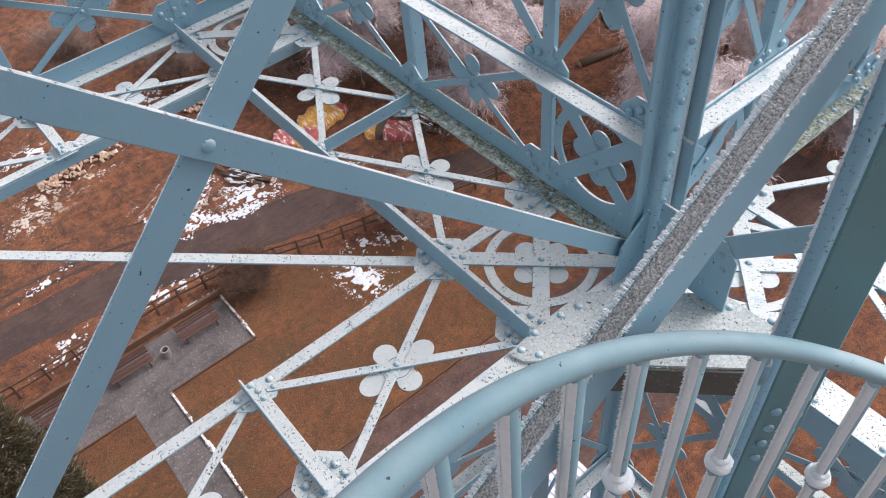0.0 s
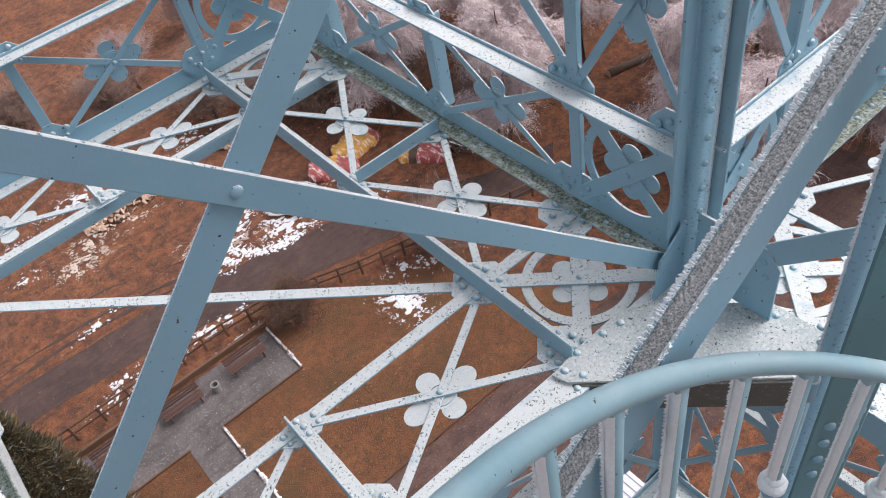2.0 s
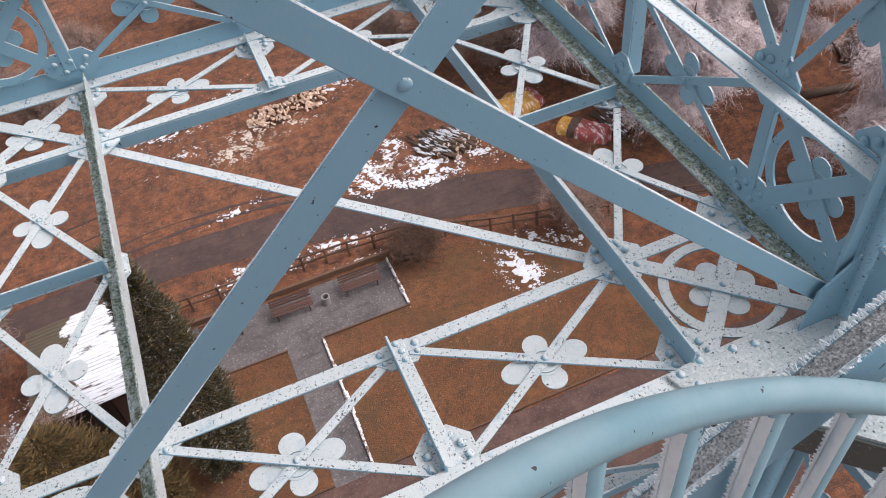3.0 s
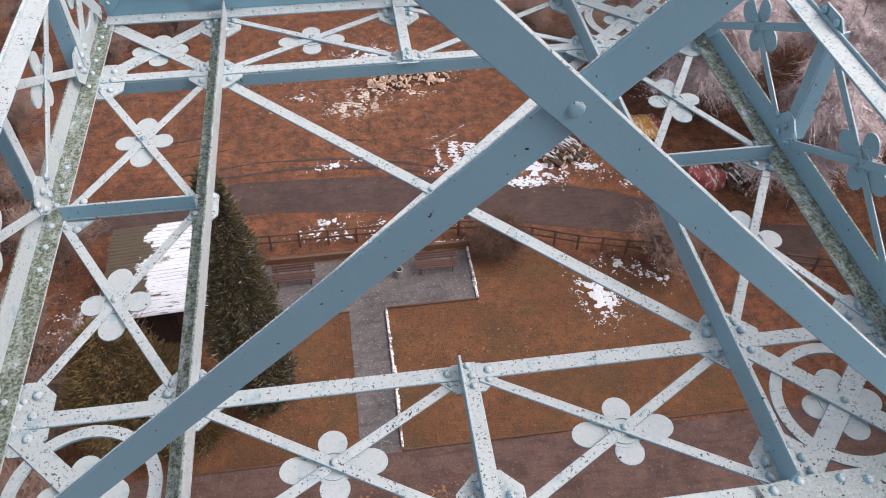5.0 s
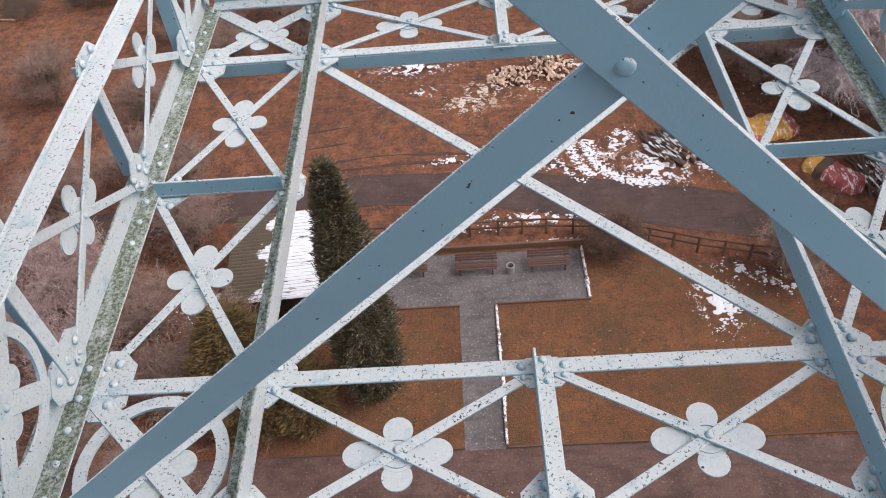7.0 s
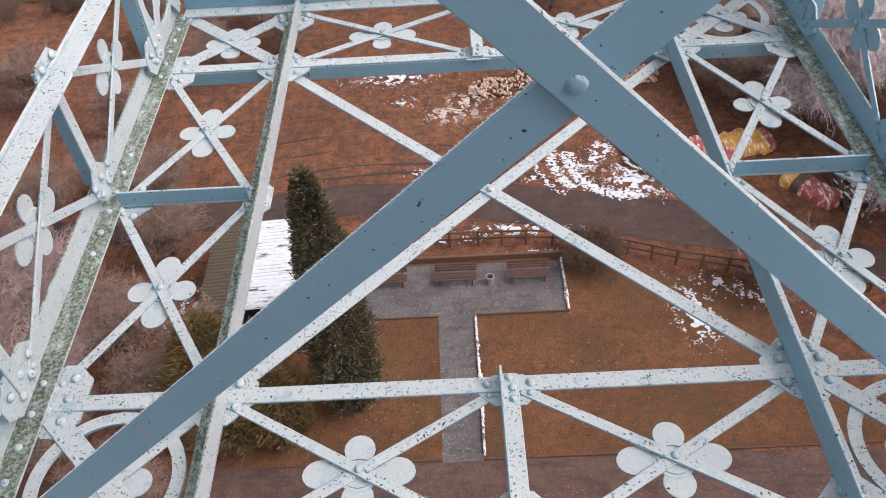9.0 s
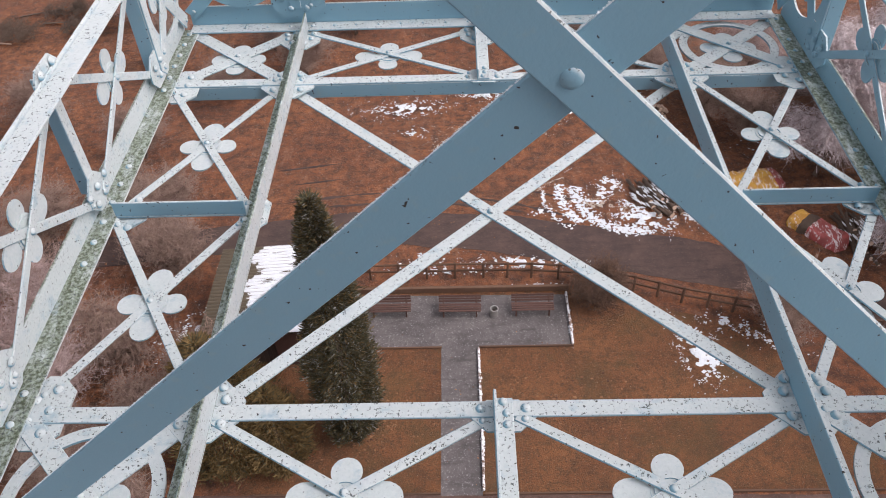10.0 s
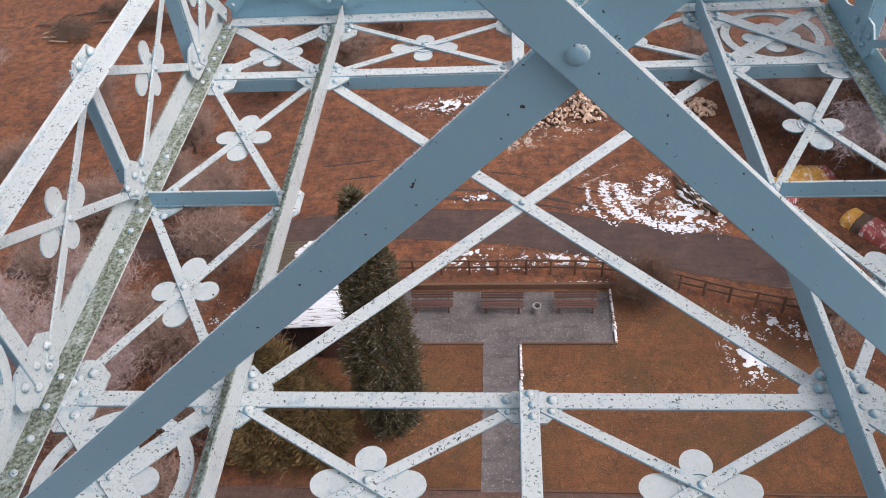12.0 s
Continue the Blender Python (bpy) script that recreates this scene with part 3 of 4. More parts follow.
def gravel_mat(name, dark, light, fine, pale):
    k = Mat(name, 0.9)
    c = k.mix(k.step(k.noise(0.9, 5, 0.65), 0.35, 0.65), dark, light)
    c = k.mix(k.times(k.step(k.noise(fine, 3, 0.7), 0.58, 0.7), 0.7), c, pale)
    c = k.mix(k.times(k.step(k.noise(0.7, 4, 0.6, (1, 6, 1)), 0.5, 0.7), 0.5), c, tuple(v * 0.6 for v in dark))
    c = k.mix(k.times(k.step(k.noise(4.0, 6, 0.8), 0.52, 0.68), 0.6), c, tuple(v * 0.55 for v in dark))
    c = k.mix(k.step(k.noise(fine * 1.7, 3, 0.7), 0.66, 0.70), c, pale)
    return k.colour(c).bump(k.noise(fine, 3), 0.6, 0.03).m


EARTH, LAWN = earth_mat(), lawn_mat()
GRAVEL = gravel_mat("grey_gravel", (0.078, 0.066, 0.065), (0.138, 0.118, 0.115), 12, (0.38, 0.36, 0.36))
ROAD = gravel_mat("wet_brown_track", (0.050, 0.030, 0.026), (0.084, 0.049, 0.040), 8, (0.14, 0.09, 0.07))
DRIVE = gravel_mat("reddish_drive", (0.066, 0.034, 0.027), (0.118, 0.066, 0.052), 10, (0.21, 0.145, 0.12))
k = Mat("packed_snow", 0.8)
SNOW = k.colour(k.mix(k.noise(3), (0.60, 0.61, 0.64), (0.78, 0.79, 0.81))).bump(k.noise(9), 0.5, 0.03).m


def wood_mat(name, a, b):
    k = Mat(name, 0.85)
    info = k.n.new("ShaderNodeObjectInfo")
    c = k.mix(k.noise(5, 4, 0.6), a, b)
    c = k.mix(k.times(info.outputs["Random"], 0.45), c, tuple(v * 0.45 for v in a))
    return k.colour(c).bump(k.noise(25), 0.4, 0.01).m


BENCHWOOD = wood_mat("red_brown_bench_wood", (0.085, 0.040, 0.032), (0.13, 0.065, 0.05))
FENCEWOOD = wood_mat("weathered_fence_wood", (0.095, 0.048, 0.030), (0.16, 0.085, 0.05))
BARK = wood_mat("bark", (0.075, 0.048, 0.034), (0.15, 0.098, 0.070))
CUT = wood_mat("cut_wood", (0.52, 0.33, 0.23), (0.76, 0.59, 0.46))
WALLWOOD = wood_mat("dark_shed_boards", (0.055, 0.035, 0.03), (0.09, 0.06, 0.045))

bm = bmesh.new()
bmesh.ops.create_grid(bm, x_segments=60, y_segments=60, size=120)
for v in bm.verts:
    if v.co.y > 31 or abs(v.co.x) > 22:
        v.co.z += 0.35 * noise.noise(v.co * 0.12)
bmesh.ops.translate(bm, verts=bm.verts, vec=(0, 0, G))
rim = [e for e in bm.edges if e.is_boundary]
far = bmesh.ops.extrude_edge_only(bm, edges=rim)["geom"]
for v in far:
    if isinstance(v, bmesh.types.BMVert):
        v.co.x, v.co.y = v.co.x * 16, v.co.y * 16
ground = part("ground", bm, EARTH)
tagged(ground, "brown winter grass and bare leaf-strewn earth", "ground", kind="structure")


def wavy(pts, step=0.5, amp=0.06):
    """A closed outline with an uneven edge."""
    out = []
    for a, b in zip(pts, pts[1:] + pts[:1]):
        a, b = Vector((*a, 0)), Vector((*b, 0))
        n = max(1, int((b - a).length / step))
        for i in range(n):
            c = a.lerp(b, i / n)
            out.append((c.x + amp * noise.noise(c * 1.3), c.y + amp * noise.noise(c * 1.3 + Vector((9, 3, 0)))))
    return out


def sheet(name, pts, z, mat, label, category, amp=0.06, kind="structure"):
    bm = bmesh.new()
    outline(bm, wavy(pts, 0.5, amp), pose(0, 0, G + z - 0.05), 0.1)
    bm.normal_update()
    bmesh.ops.triangulate(bm, faces=[f for f in bm.faces if len(f.verts) > 4])
    return tagged(part(name, bm, mat), label, category, kind=kind)


sheet("lawn", [(-8.5, 12.6), (15.5, 12.6), (13.5, 19.9), (9.2, 21.2), (5.6, 22.8), (-6.0, 23.1), (-8.0, 18)], 0.006, LAWN, "faded orange-brown lawn", "lawn")
sheet("gravel_path", [(-5.6, 19.4), (-1.12, 19.35), (-1.1, 12.55), (0.42, 12.55), (0.5, 19.35), (4.38, 19.4), (4.5, 22.3), (-5.8, 22.4)], 0.020, GRAVEL, "grey gravel seating place with a straight path", "path", 0.03)
sheet("drive", [(-30, 12.4), (-8, 12.65), (15, 12.4), (34, 11.0), (34, 5), (-30, 6.5)], 0.013, DRIVE, "reddish gravel drive below the lawn", "drive", 0.08)
sheet("road", [(-34, 20.5), (-20, 24.2), (-12.4, 25.3), (-4.9, 25.9), (0.6, 25.3), (7.2, 23.7), (12.5, 22.3), (17.6, 19.9), (30, 16), (40, 11), (41, 14), (31, 18.8), (24.2, 20.9), (18.4, 22.2), (11.6, 25.5),
                (2.2, 27.7), (-5.2, 28.2), (-14.1, 27.0), (-22, 26.2), (-34, 23)], 0.010, ROAD, "wet dark brown forest track", "road", 0.12)

# ruts pressed into the meadow by wheels, beside the track
def ruts(lines):
    bm = bmesh.new()
    for pts, width in lines:
        pts = [Vector((*q, 0)) for q in pts]
        fine_ = [pts[i].lerp(pts[i + 1], f / 8) for i in range(len(pts) - 1) for f in range(8)] + [pts[-1]]
        for i in range(2):
            fine_ = [fine_[0]] + [(fine_[m - 1] + fine_[m] * 2 + fine_[m + 1]) / 4 for m in range(1, len(fine_) - 1)] + [fine_[-1]]
        rows = []
        for i, c in enumerate(fine_):
            d = (fine_[min(i + 1, len(fine_) - 1)] - fine_[max(i - 1, 0)]).normalized()
            side = Vector((-d.y, d.x, 0)) * width * (0.45 + 0.5 * noise.noise(c * 1.7)) * (1 if 0 < i < len(fine_) - 1 else 0.1)
            c = c + Vector((0, 0, G + 0.022))
            rows.append([bm.verts.new(c - side), bm.verts.new(c + Vector((0, 0, 0.012))), bm.verts.new(c + side)])
        for a, b in zip(rows, rows[1:]):
            for j in range(2):
                bm.faces.new((a[j], b[j], b[j + 1], a[j + 1]))
    bmesh.ops.recalc_face_normals(bm, faces=bm.faces)
    return tagged(part("wheel_ruts", bm, ROAD), "dark muddy wheel ruts across the meadow", "ruts", kind="stuff")


ruts([([(-9, 29.0), (-5, 29.6), (-1, 29.4), (2.5, 28.6), (5, 27.6)], 0.2), ([(-9, 30.4), (-4, 31.2), (0, 30.8), (3.2, 29.6), (6, 28.6)], 0.14),
      ([(-7, 28.6), (-3, 28.9), (0.5, 28.5), (3, 27.9)], 0.22), ([(-10, 31.6), (-5, 32.4), (-0.6, 31.8), (2.6, 30.5)], 0.16), ([(2.0, 30.2), (4.6, 31.6), (7.4, 33.2)], 0.2), ([(2.9, 29.6), (5.4, 31.0), (8.2, 32.5)], 0.2)])

# kerbs with snow along them
k = Mat("frosted_kerb_stone", 0.85)
KERB = k.colour(k.mix(k.step(k.noise(4.5, 6, 0.8), 0.44, 0.50), (0.15, 0.085, 0.06), (0.72, 0.70, 0.71))).bump(k.noise(12), 0.5, 0.03).m
for k, (x, y0, y1) in enumerate(((4.46, 19.4, 22.4), (0.47, 12.7, 19.3))):
    kerb = thing("kerb", "low stone kerb with a line of frost", "kerb", "kerbs of the gravel place", at=(0, 0, 0))
    n = int((y1 - y0) / 0.8)
    for i in range(n):
        bm = bmesh.new()
        ln = (y1 - y0) / n
        box(bm, pose(x + 0.012 * math.sin(7 * i), y0 + ln * (i + 0.5), G + 0.07), 0.10, ln - 0.012, 0.14, 0.02)
        part("stone", bm, KERB, kerb)
for x0, x1, y in ((0.5, 4.5, 19.36), (-5.6, -1.1, 19.36), (-8, -1.1, 12.6), (0.5, 15, 12.58)):
    bm = bmesh.new()
    box(bm, pose((x0 + x1) / 2, y, G + 0.05), x1 - x0, 0.07, 0.1, 0.01)
    tagged(part("edging", bm, FENCEWOOD), "low brown wooden lawn edging", "edging", "lawn edgings")

# ---- benches and bin ----
def bench(x, y, turn):
    b = thing("park_bench", "red-brown slatted wooden park bench with backrest", "bench", "benches on the gravel place", at=(x, y, G + 0.02))
    for i in range(4):
        bm = bmesh.new()
        box(bm, pose(0, -0.2 + 0.125 * i, 0.43), 1.85, 0.095, 0.035, 0.006)
        part("seat_slat", bm, BENCHWOOD, b)
    for i in range(3):
        bm = bmesh.new()
        box(bm, pose(0, 0.275 + 0.025 * i, 0.55 + 0.135 * i, -12), 1.85, 0.03, 0.10, 0.006)
        part("back_slat", bm, BENCHWOOD, b)
    for sx in (-0.72, 0.72):
        bm = bmesh.new()
        box(bm, pose(sx, -0.17, 0.2), 0.07, 0.07, 0.41, 0.006)
        box(bm, pose(sx, 0.2, 0.2), 0.07, 0.07, 0.41, 0.006)
        box(bm, pose(sx, 0.01, 0.385), 0.06, 0.42, 0.05, 0.006)
        box(bm, pose(sx, 0.29, 0.62, -12), 0.06, 0.045, 0.5, 0.006)
        part("leg_frame", bm, BENCHWOOD, b)
    b.rotation_euler = (0, 0, radians(turn))
    return b


for x, y, turn in ((-3.38, 21.3, 0.5), (-0.3, 21.25, -0.5), (2.88, 21.25, 0)):
    bench(x, y, turn)
k = Mat("grey_bin_metal", 0.5, 0.6)
BIN = k.colour(k.mix(k.noise(9), (0.30, 0.28, 0.26), (0.42, 0.40, 0.38))).m
bin_ = thing("litter_bin", "small round grey litter bin beside a bench", "bin", at=(1.2, 21.12, G + 0.02))
bm = bmesh.new()
ring(bm, pose(0, 0, 0.22), 0.16, 0.03, 0.44, seg=20)
part("drum", bm, BIN, bin_)
bm = bmesh.new()
ring(bm, pose(0, 0, 0.45), 0.165, 0.05, 0.03, seg=20)
part("rim", bm, BIN, bin_)
bm = bmesh.new()
bmesh.ops.create_circle(bm, cap_ends=True, segments=20, radius=0.15, matrix=pose(0, 0, 0.25))
part("lining", bm, WALLWOOD, bin_)

# ---- fence ----
FENCE = [(-7.0, 23.5), (-4.4, 23.5), (-1.8, 23.5), (0.8, 23.5), (3.0, 23.45), (5.4, 23.2), (7.5, 22.5), (9.5, 21.75), (11.6, 21.15), (13.8, 20.6), (16.1, 20.0), (18.4, 19.4), (21.0, 18.6), (23.6, 17.6)]
fence = thing("wooden_fence", "weathered brown two-rail wooden fence beside the track", "fence")
posts = []
for a, b in zip(FENCE, FENCE[1:]):
    a, b = Vector((*a, G)), Vector((*b, G))
    posts += [a, a.lerp(b, 0.5)]
    for h in (0.45, 0.86):
        bm = bmesh.new()
        m, n = along(a + Vector((0, 0, h)), b + Vector((0, 0, h)), (0, 0, 1))
        box(bm, m, n + 0.05, 0.075, 0.09, 0.01)
        part("rail", bm, FENCEWOOD, fence)
for p in posts:
    bm = bmesh.new()
    box(bm, Matrix.Translation(p + Vector((0, -0.05, 0.5))), 0.1, 0.1, 1.0, 0.012)
    part("fence_post", bm, FENCEWOOD, fence)
bm = bmesh.new()
box(bm, pose(-0.6, 22.6, G + 0.16), 10.4, 0.16, 0.32, 0.02)
tagged(part("timber_edge", bm, FENCEWOOD), "low brown timber retaining edge behind the benches", "edging")

# ---- shed ----
def roof_mat():
    k = Mat("snowy_roof_sheet", 0.7)
    bare = k.mix(k.noise(2, 4, 0.6, (1, 6, 1)), (0.055, 0.042, 0.027), (0.125, 0.092, 0.058))
    sx = k.n.new("ShaderNodeSeparateXYZ")
    k.l.new(k.pos, sx.inputs[0])
    a = k.n.new("ShaderNodeMath")
    a.operation = "ADD"
    k.l.new(k.times(k.noise(1.1, 5, 0.6), 3.2), a.inputs[0])
    k.l.new(sx.outputs["X"], a.inputs[1])
    ragged = k.step(a.outputs[0], -7.62, -7.5)
    thin = k.step(k.noise(1.6, 5, 0.7, (0.5, 3.5, 1)), 0.36, 0.42)
    wave = k.n.new("ShaderNodeMath")
    wave.operation = "SINE"
    k.l.new(k.times(sx.outputs["Y"], 2 * math.pi / 0.1923), wave.inputs[0])
    ribs = k.times(k.step(wave.outputs[0], 0.35, 0.75), k.step(k.noise(1.3, 4, 0.6), 0.36, 0.56))
    c = k.mix(k.times(ragged, thin), bare, k.mix(k.times(ribs, 0.75), (0.70, 0.71, 0.74), (0.26, 0.22, 0.21)))
    return k.colour(c).bump(k.noise(9), 0.4, 0.02).m


shed = thing("shed", "dark timber shed with a corrugated roof half under snow", "shed", at=(0, 0, 0))
bm = bmesh.new()
box(bm, pose(-8.3, 20.7, G + 1.1), 3.7, 4.0, 2.2)
body = part("wall", bm, WALLWOOD, shed)
for i in range(20):
    bm = bmesh.new()
    box(bm, pose(-10.05 + 0.185 * i, 18.68, G + 1.1), 0.165, 0.03, 2.15, 0.004)
    part("board", bm, WALLWOOD, body)
bm = bmesh.new()
box(bm, pose(-7.4, 18.65, G + 1.0), 0.95, 0.06, 1.95, 0.006)
part("door", bm, BENCHWOOD, shed, "dark red-brown plank door")
bm = bmesh.new()
cols = []
for i in range(261):
    y = 18.2 + 5.0 * i / 260
    dz = 0.075 * abs(math.sin(math.pi * i / 10.0))
    cols.append([bm.verts.new((x, y, G + 2.35 + (x + 11.2) * 0.07 + dz + o)) for x, o in ((-10.7, 0), (-6.0, 0), (-6.0, -0.03), (-10.7, -0.03))])
for a, b in zip(cols, cols[1:]):
    for j in range(4):
        bm.faces.new((a[j], a[(j + 1) % 4], b[(j + 1) % 4], b[j]))
part("roof", bm, roof_mat(), shed, "corrugated roof with a sheet of snow")


# ---- kiosk at the tower's foot ----
def thin_snow():
    k = Mat("thin_snow_on_ribbed_sheet", 0.6)
    return k.colour(k.mix(k.noise(2.5, 4), (0.52, 0.52, 0.60), (0.70, 0.70, 0.76))).m


kiosk = thing("kiosk", "low kiosk with a ribbed metal roof under thin snow", "kiosk", at=(0, 0, 0))
bm = bmesh.new()
box(bm, pose(7.4, 3.4, G + 1.2), 3.6, 4.2, 2.4)
part("wall", bm, WALLWOOD, kiosk)
bm = bmesh.new()
box(bm, pose(7.4, 3.4, G + 2.46), 4.2, 4.8, 0.08, 0.01)
roof = part("roof", bm, thin_snow(), kiosk, "pale metal roof under thin snow")
for i in range(16):
    bm = bmesh.new()
    box(bm, pose(5.45 + 0.26 * i, 3.4, G + 2.52), 0.05, 4.78, 0.05, 0.01)
    part("rib", bm, thin_snow() if i == 0 else roof.data.materials[0], roof)


# ---- snow and litter lying about ----
def scatter(name, spots, mat, label, category, seed, smin, smax, thick, arcs=()):
    """Small uneven flakes lying on the ground, denser at the middle of each spot."""
    rng = random.Random(seed)
    bm = bmesh.new()
    for x, y, rx, ry, turn, count, *sweep in list(spots) + list(arcs):
        c, s = math.cos(radians(turn)), math.sin(radians(turn))
        for _ in range(count):
            a, r = rng.uniform(0, 6.283), abs(rng.gauss(0, 0.5))
            u, v = rx * r * math.cos(a), ry * r * math.sin(a)
            if sweep:       # a lane along an ellipse, left between wheel tracks
                a, w = radians(rng.uniform(sweep[0], sweep[1])), rng.gauss(0, sweep[2])
                u, v, r = (rx + w) * math.cos(a), (ry + w) * math.sin(a), 0.45
            px, py = x + u * c - v * s, y + u * s + v * c
            if not sweep and noise.noise(Vector((px * 2.2, py * 2.2, seed))) < -0.02 or noise.noise(Vector((px * 5.5, py * 7.5, seed + 4))) < -0.08:
                continue
            size = rng.uniform(smin, smax) * (1.5 - min(r, 1.0))
            n = rng.randint(5, 8)
            spin = rng.uniform(0, 6.28)
            ring_ = []
            for i in range(n):
                w = spin + 6.283 * i / n
                q = size * rng.uniform(0.5, 1.2)
                ring_.append(bm.verts.new((px + q * math.cos(w) * 1.3, py + q * math.sin(w), G + 0.024)))
            top = bm.verts.new((px, py, G + 0.024 + thick * rng.uniform(0.5, 1.5)))
            for i in range(n):
                bm.faces.new((ring_[i], ring_[(i + 1) % n], top))
    return tagged(part(name, bm, mat), label, category, kind="stuff")


scatter("snow_patches", [(4.47, 20.9, 0.09, 1.95, 0, 552), (0.49, 16.0, 0.08, 3.20, 0, 892), (-1.2, 28.9, 2.08, 0.52, 10, 323), (13.2, 28.0, 1.95, 0.65, -20, 362), (-9.8, 24.2, 2.34, 0.65, 5, 241), (9.75, 19.0, 0.95, 1.75, 12, 5200), (9.5, 18.2, 0.6, 0.9, 0, 1200), (10.9, 20.3, 0.8, 0.35, -15, 260), (2.6, 24.35, 2.6, 0.42, -3, 3600), (-1.6, 24.9, 1.2, 0.4, 0, 700), (-2.2, 24.3, 2.08, 0.52, 0, 332), (5.7, 31.2, 1.4, 0.16, 24, 260), (4.0, 30.5, 0.8, 0.22, 20, 160), (6.7, 28.9, 1.3, 0.5, 40, 1700), (7.5, 29.9, 0.9, 1.1, 0, 1300), (8.9, 27.2, 2.2, 1.2, -10, 3600), (9.0, 28.4, 1.6, 0.9, 0, 1200), (4.0, 28.0, 1.2, 0.4, 20, 160), (4.3, 37.4, 1.1, 0.8, 0, 420), (5.0, 35.4, 1.0, 0.3, 0, 160),
                         (9.6, 29.2, 1.82, 1.04, 0, 950), (11.5, 27.2, 1.82, 0.65, -15, 570), (-3.2, 37.2, 3.64, 1.04, 5, 2375), (4.8, 41, 3.38, 2.86, 0, 1995), (1.8, 38.7, 3.25, 1.04, 0, 2600), (6.4, 36.6, 1.95, 0.78, 0, 570), (-2.6, 34.8, 1.56, 0.65, 0, 285),
                         (12.7, 19.6, 2.34, 1.04, -20, 427), (11.2, 20.6, 2.08, 0.52, -20, 285), (-12.2, 20.2, 2.08, 1.95, 0, 1140), (-11.2, 17.2, 1.56, 1.30, 0, 475), (-11.0, 15.6, 0.78, 0.78, 0, 118),
                         (-0.8, 23.9, 3.25, 0.39, 0, 285), (13.5, 25.6, 2.86, 0.65, -25, 285), (3.4, 22.9, 1.56, 0.16, 0, 190), (17, 33, 3.90, 2.60, 0, 475), (8.8, 38.5, 2.60, 1.95, 0, 712)],
        SNOW, "thawing snow patches on brown ground", "snow", 3, 0.018, 0.062, 0.03,
        arcs=[(8.3, 29.3, 2.6, 2.9, 0, 2300, 170, 285, 0.16), (8.3, 29.3, 3.45, 3.4, 0, 950, 168, 222, 0.13), (8.3, 29.3, 4.3, 3.8, 0, 230, 172, 225, 0.08)])
MUD = wood_mat("pale_thawed_mud", (0.44, 0.32, 0.25), (0.60, 0.49, 0.41))
scatter("churned_mud", [(6.9, 28.3, 2.0, 0.7, -15, 5000), (0.9, 33.4, 2.2, 0.9, 10, 5000)],
        MUD, "pale churned mud crumbs on thawing ground", "mud", 31, 0.010, 0.03, 0.012,
        arcs=[(9.5, 22, 10.1, 10.1, 0, 5000, 104, 127, 0.13), (9.5, 22, 10.65, 10.65, 0, 2200, 106, 124, 0.06), (9.5, 22, 9.5, 9.5, 0, 1600, 108, 128, 0.05)])
CHIP = wood_mat("pale_wood_chips", (0.58, 0.46, 0.37), (0.78, 0.69, 0.61))
scatter("wood_chips", [(-0.3, 33.5, 1.7, 1.2, 8, 2600), (0.6, 34.6, 2.2, 0.8, 0, 900), (3.2, 34.4, 2.4, 0.9, 0, 500), (1.5, 35.2, 3.4, 0.9, 0, 600), (-4.8, 33.6, 0.7, 0.2, 0, 60),
                       (5.0, 31.2, 2.3, 0.16, 25, 800), (4.7, 32.2, 2.2, 0.18, 22, 800), (5.9, 32.6, 2.0, 0.2, 24, 700), (4.9, 30.4, 1.7, 0.14, 26, 500), (6.6, 31.2, 1.6, 0.14, 24, 400), (5.6, 33.4, 1.8, 0.16, 22, 400)],
        CHIP, "pale sawdust and wood chips spread on the ground", "wood chips", 8, 0.014, 0.055, 0.02)
def litter_mat():
    k = Mat("fallen_leaves", 0.9)
    r = k.n.new("ShaderNodeValToRGB")
    stops = r.color_ramp
    stops.elements[0].color, stops.elements[1].color = (0.06, 0.028, 0.018, 1), (0.24, 0.125, 0.065, 1)
    for at, c in ((0.35, (0.17, 0.07, 0.035, 1)), (0.7, (0.30, 0.145, 0.07, 1))):
        stops.elements.new(at).color = c
    k.l.new(k.geo.outputs["Random Per Island"], r.inputs["Fac"])
    return k.colour(r.outputs["Color"]).m


scatter("leaf_litter", [(12, 20, 4, 1.2, -18, 900), (0, 32, 24, 7, 0, 6500), (-18, 22, 8, 8, 0, 2200), (24, 24, 12, 9, 0, 3500), (4, 16.5, 11, 5, 0, 1000), (-4, 15.5, 4, 4, 0, 900), (0, 42, 26, 6, 0, 3500), (1, 10.8, 16, 1.2, 0, 900)],
        litter_mat(), "fallen leaves and tufts scattered over grass", "leaves", 21, 0.016, 0.045, 0.025)


def log_mesh(r, ln, seed, segs=9):
    rng = random.Random(seed)
    bm = bmesh.new()
    rows = [[bm.verts.new((x, rr * math.cos(2 * math.pi * i / segs), rr * math.sin(2 * math.pi * i / segs))) for i in range(segs)]
            for x, rr in ((-ln / 2, r * rng.uniform(0.9, 1.1)), (0, r * rng.uniform(0.85, 1.05)), (ln / 2, r * rng.uniform(0.8, 1.0)))]
    for a, b in zip(rows, rows[1:]):
        for i in range(segs):
            bm.faces.new((a[i], a[(i + 1) % segs], b[(i + 1) % segs], b[i])).smooth = segs > 6
    for ends in (rows[0][::-1], rows[-1]):
        bm.faces.new(ends).material_index = 1
    me = bpy.data.meshes.new("log")
    bm.to_mesh(me)
    bm.free()
    me.materials.append(BARK)
    me.materials.append(CUT)
    return me


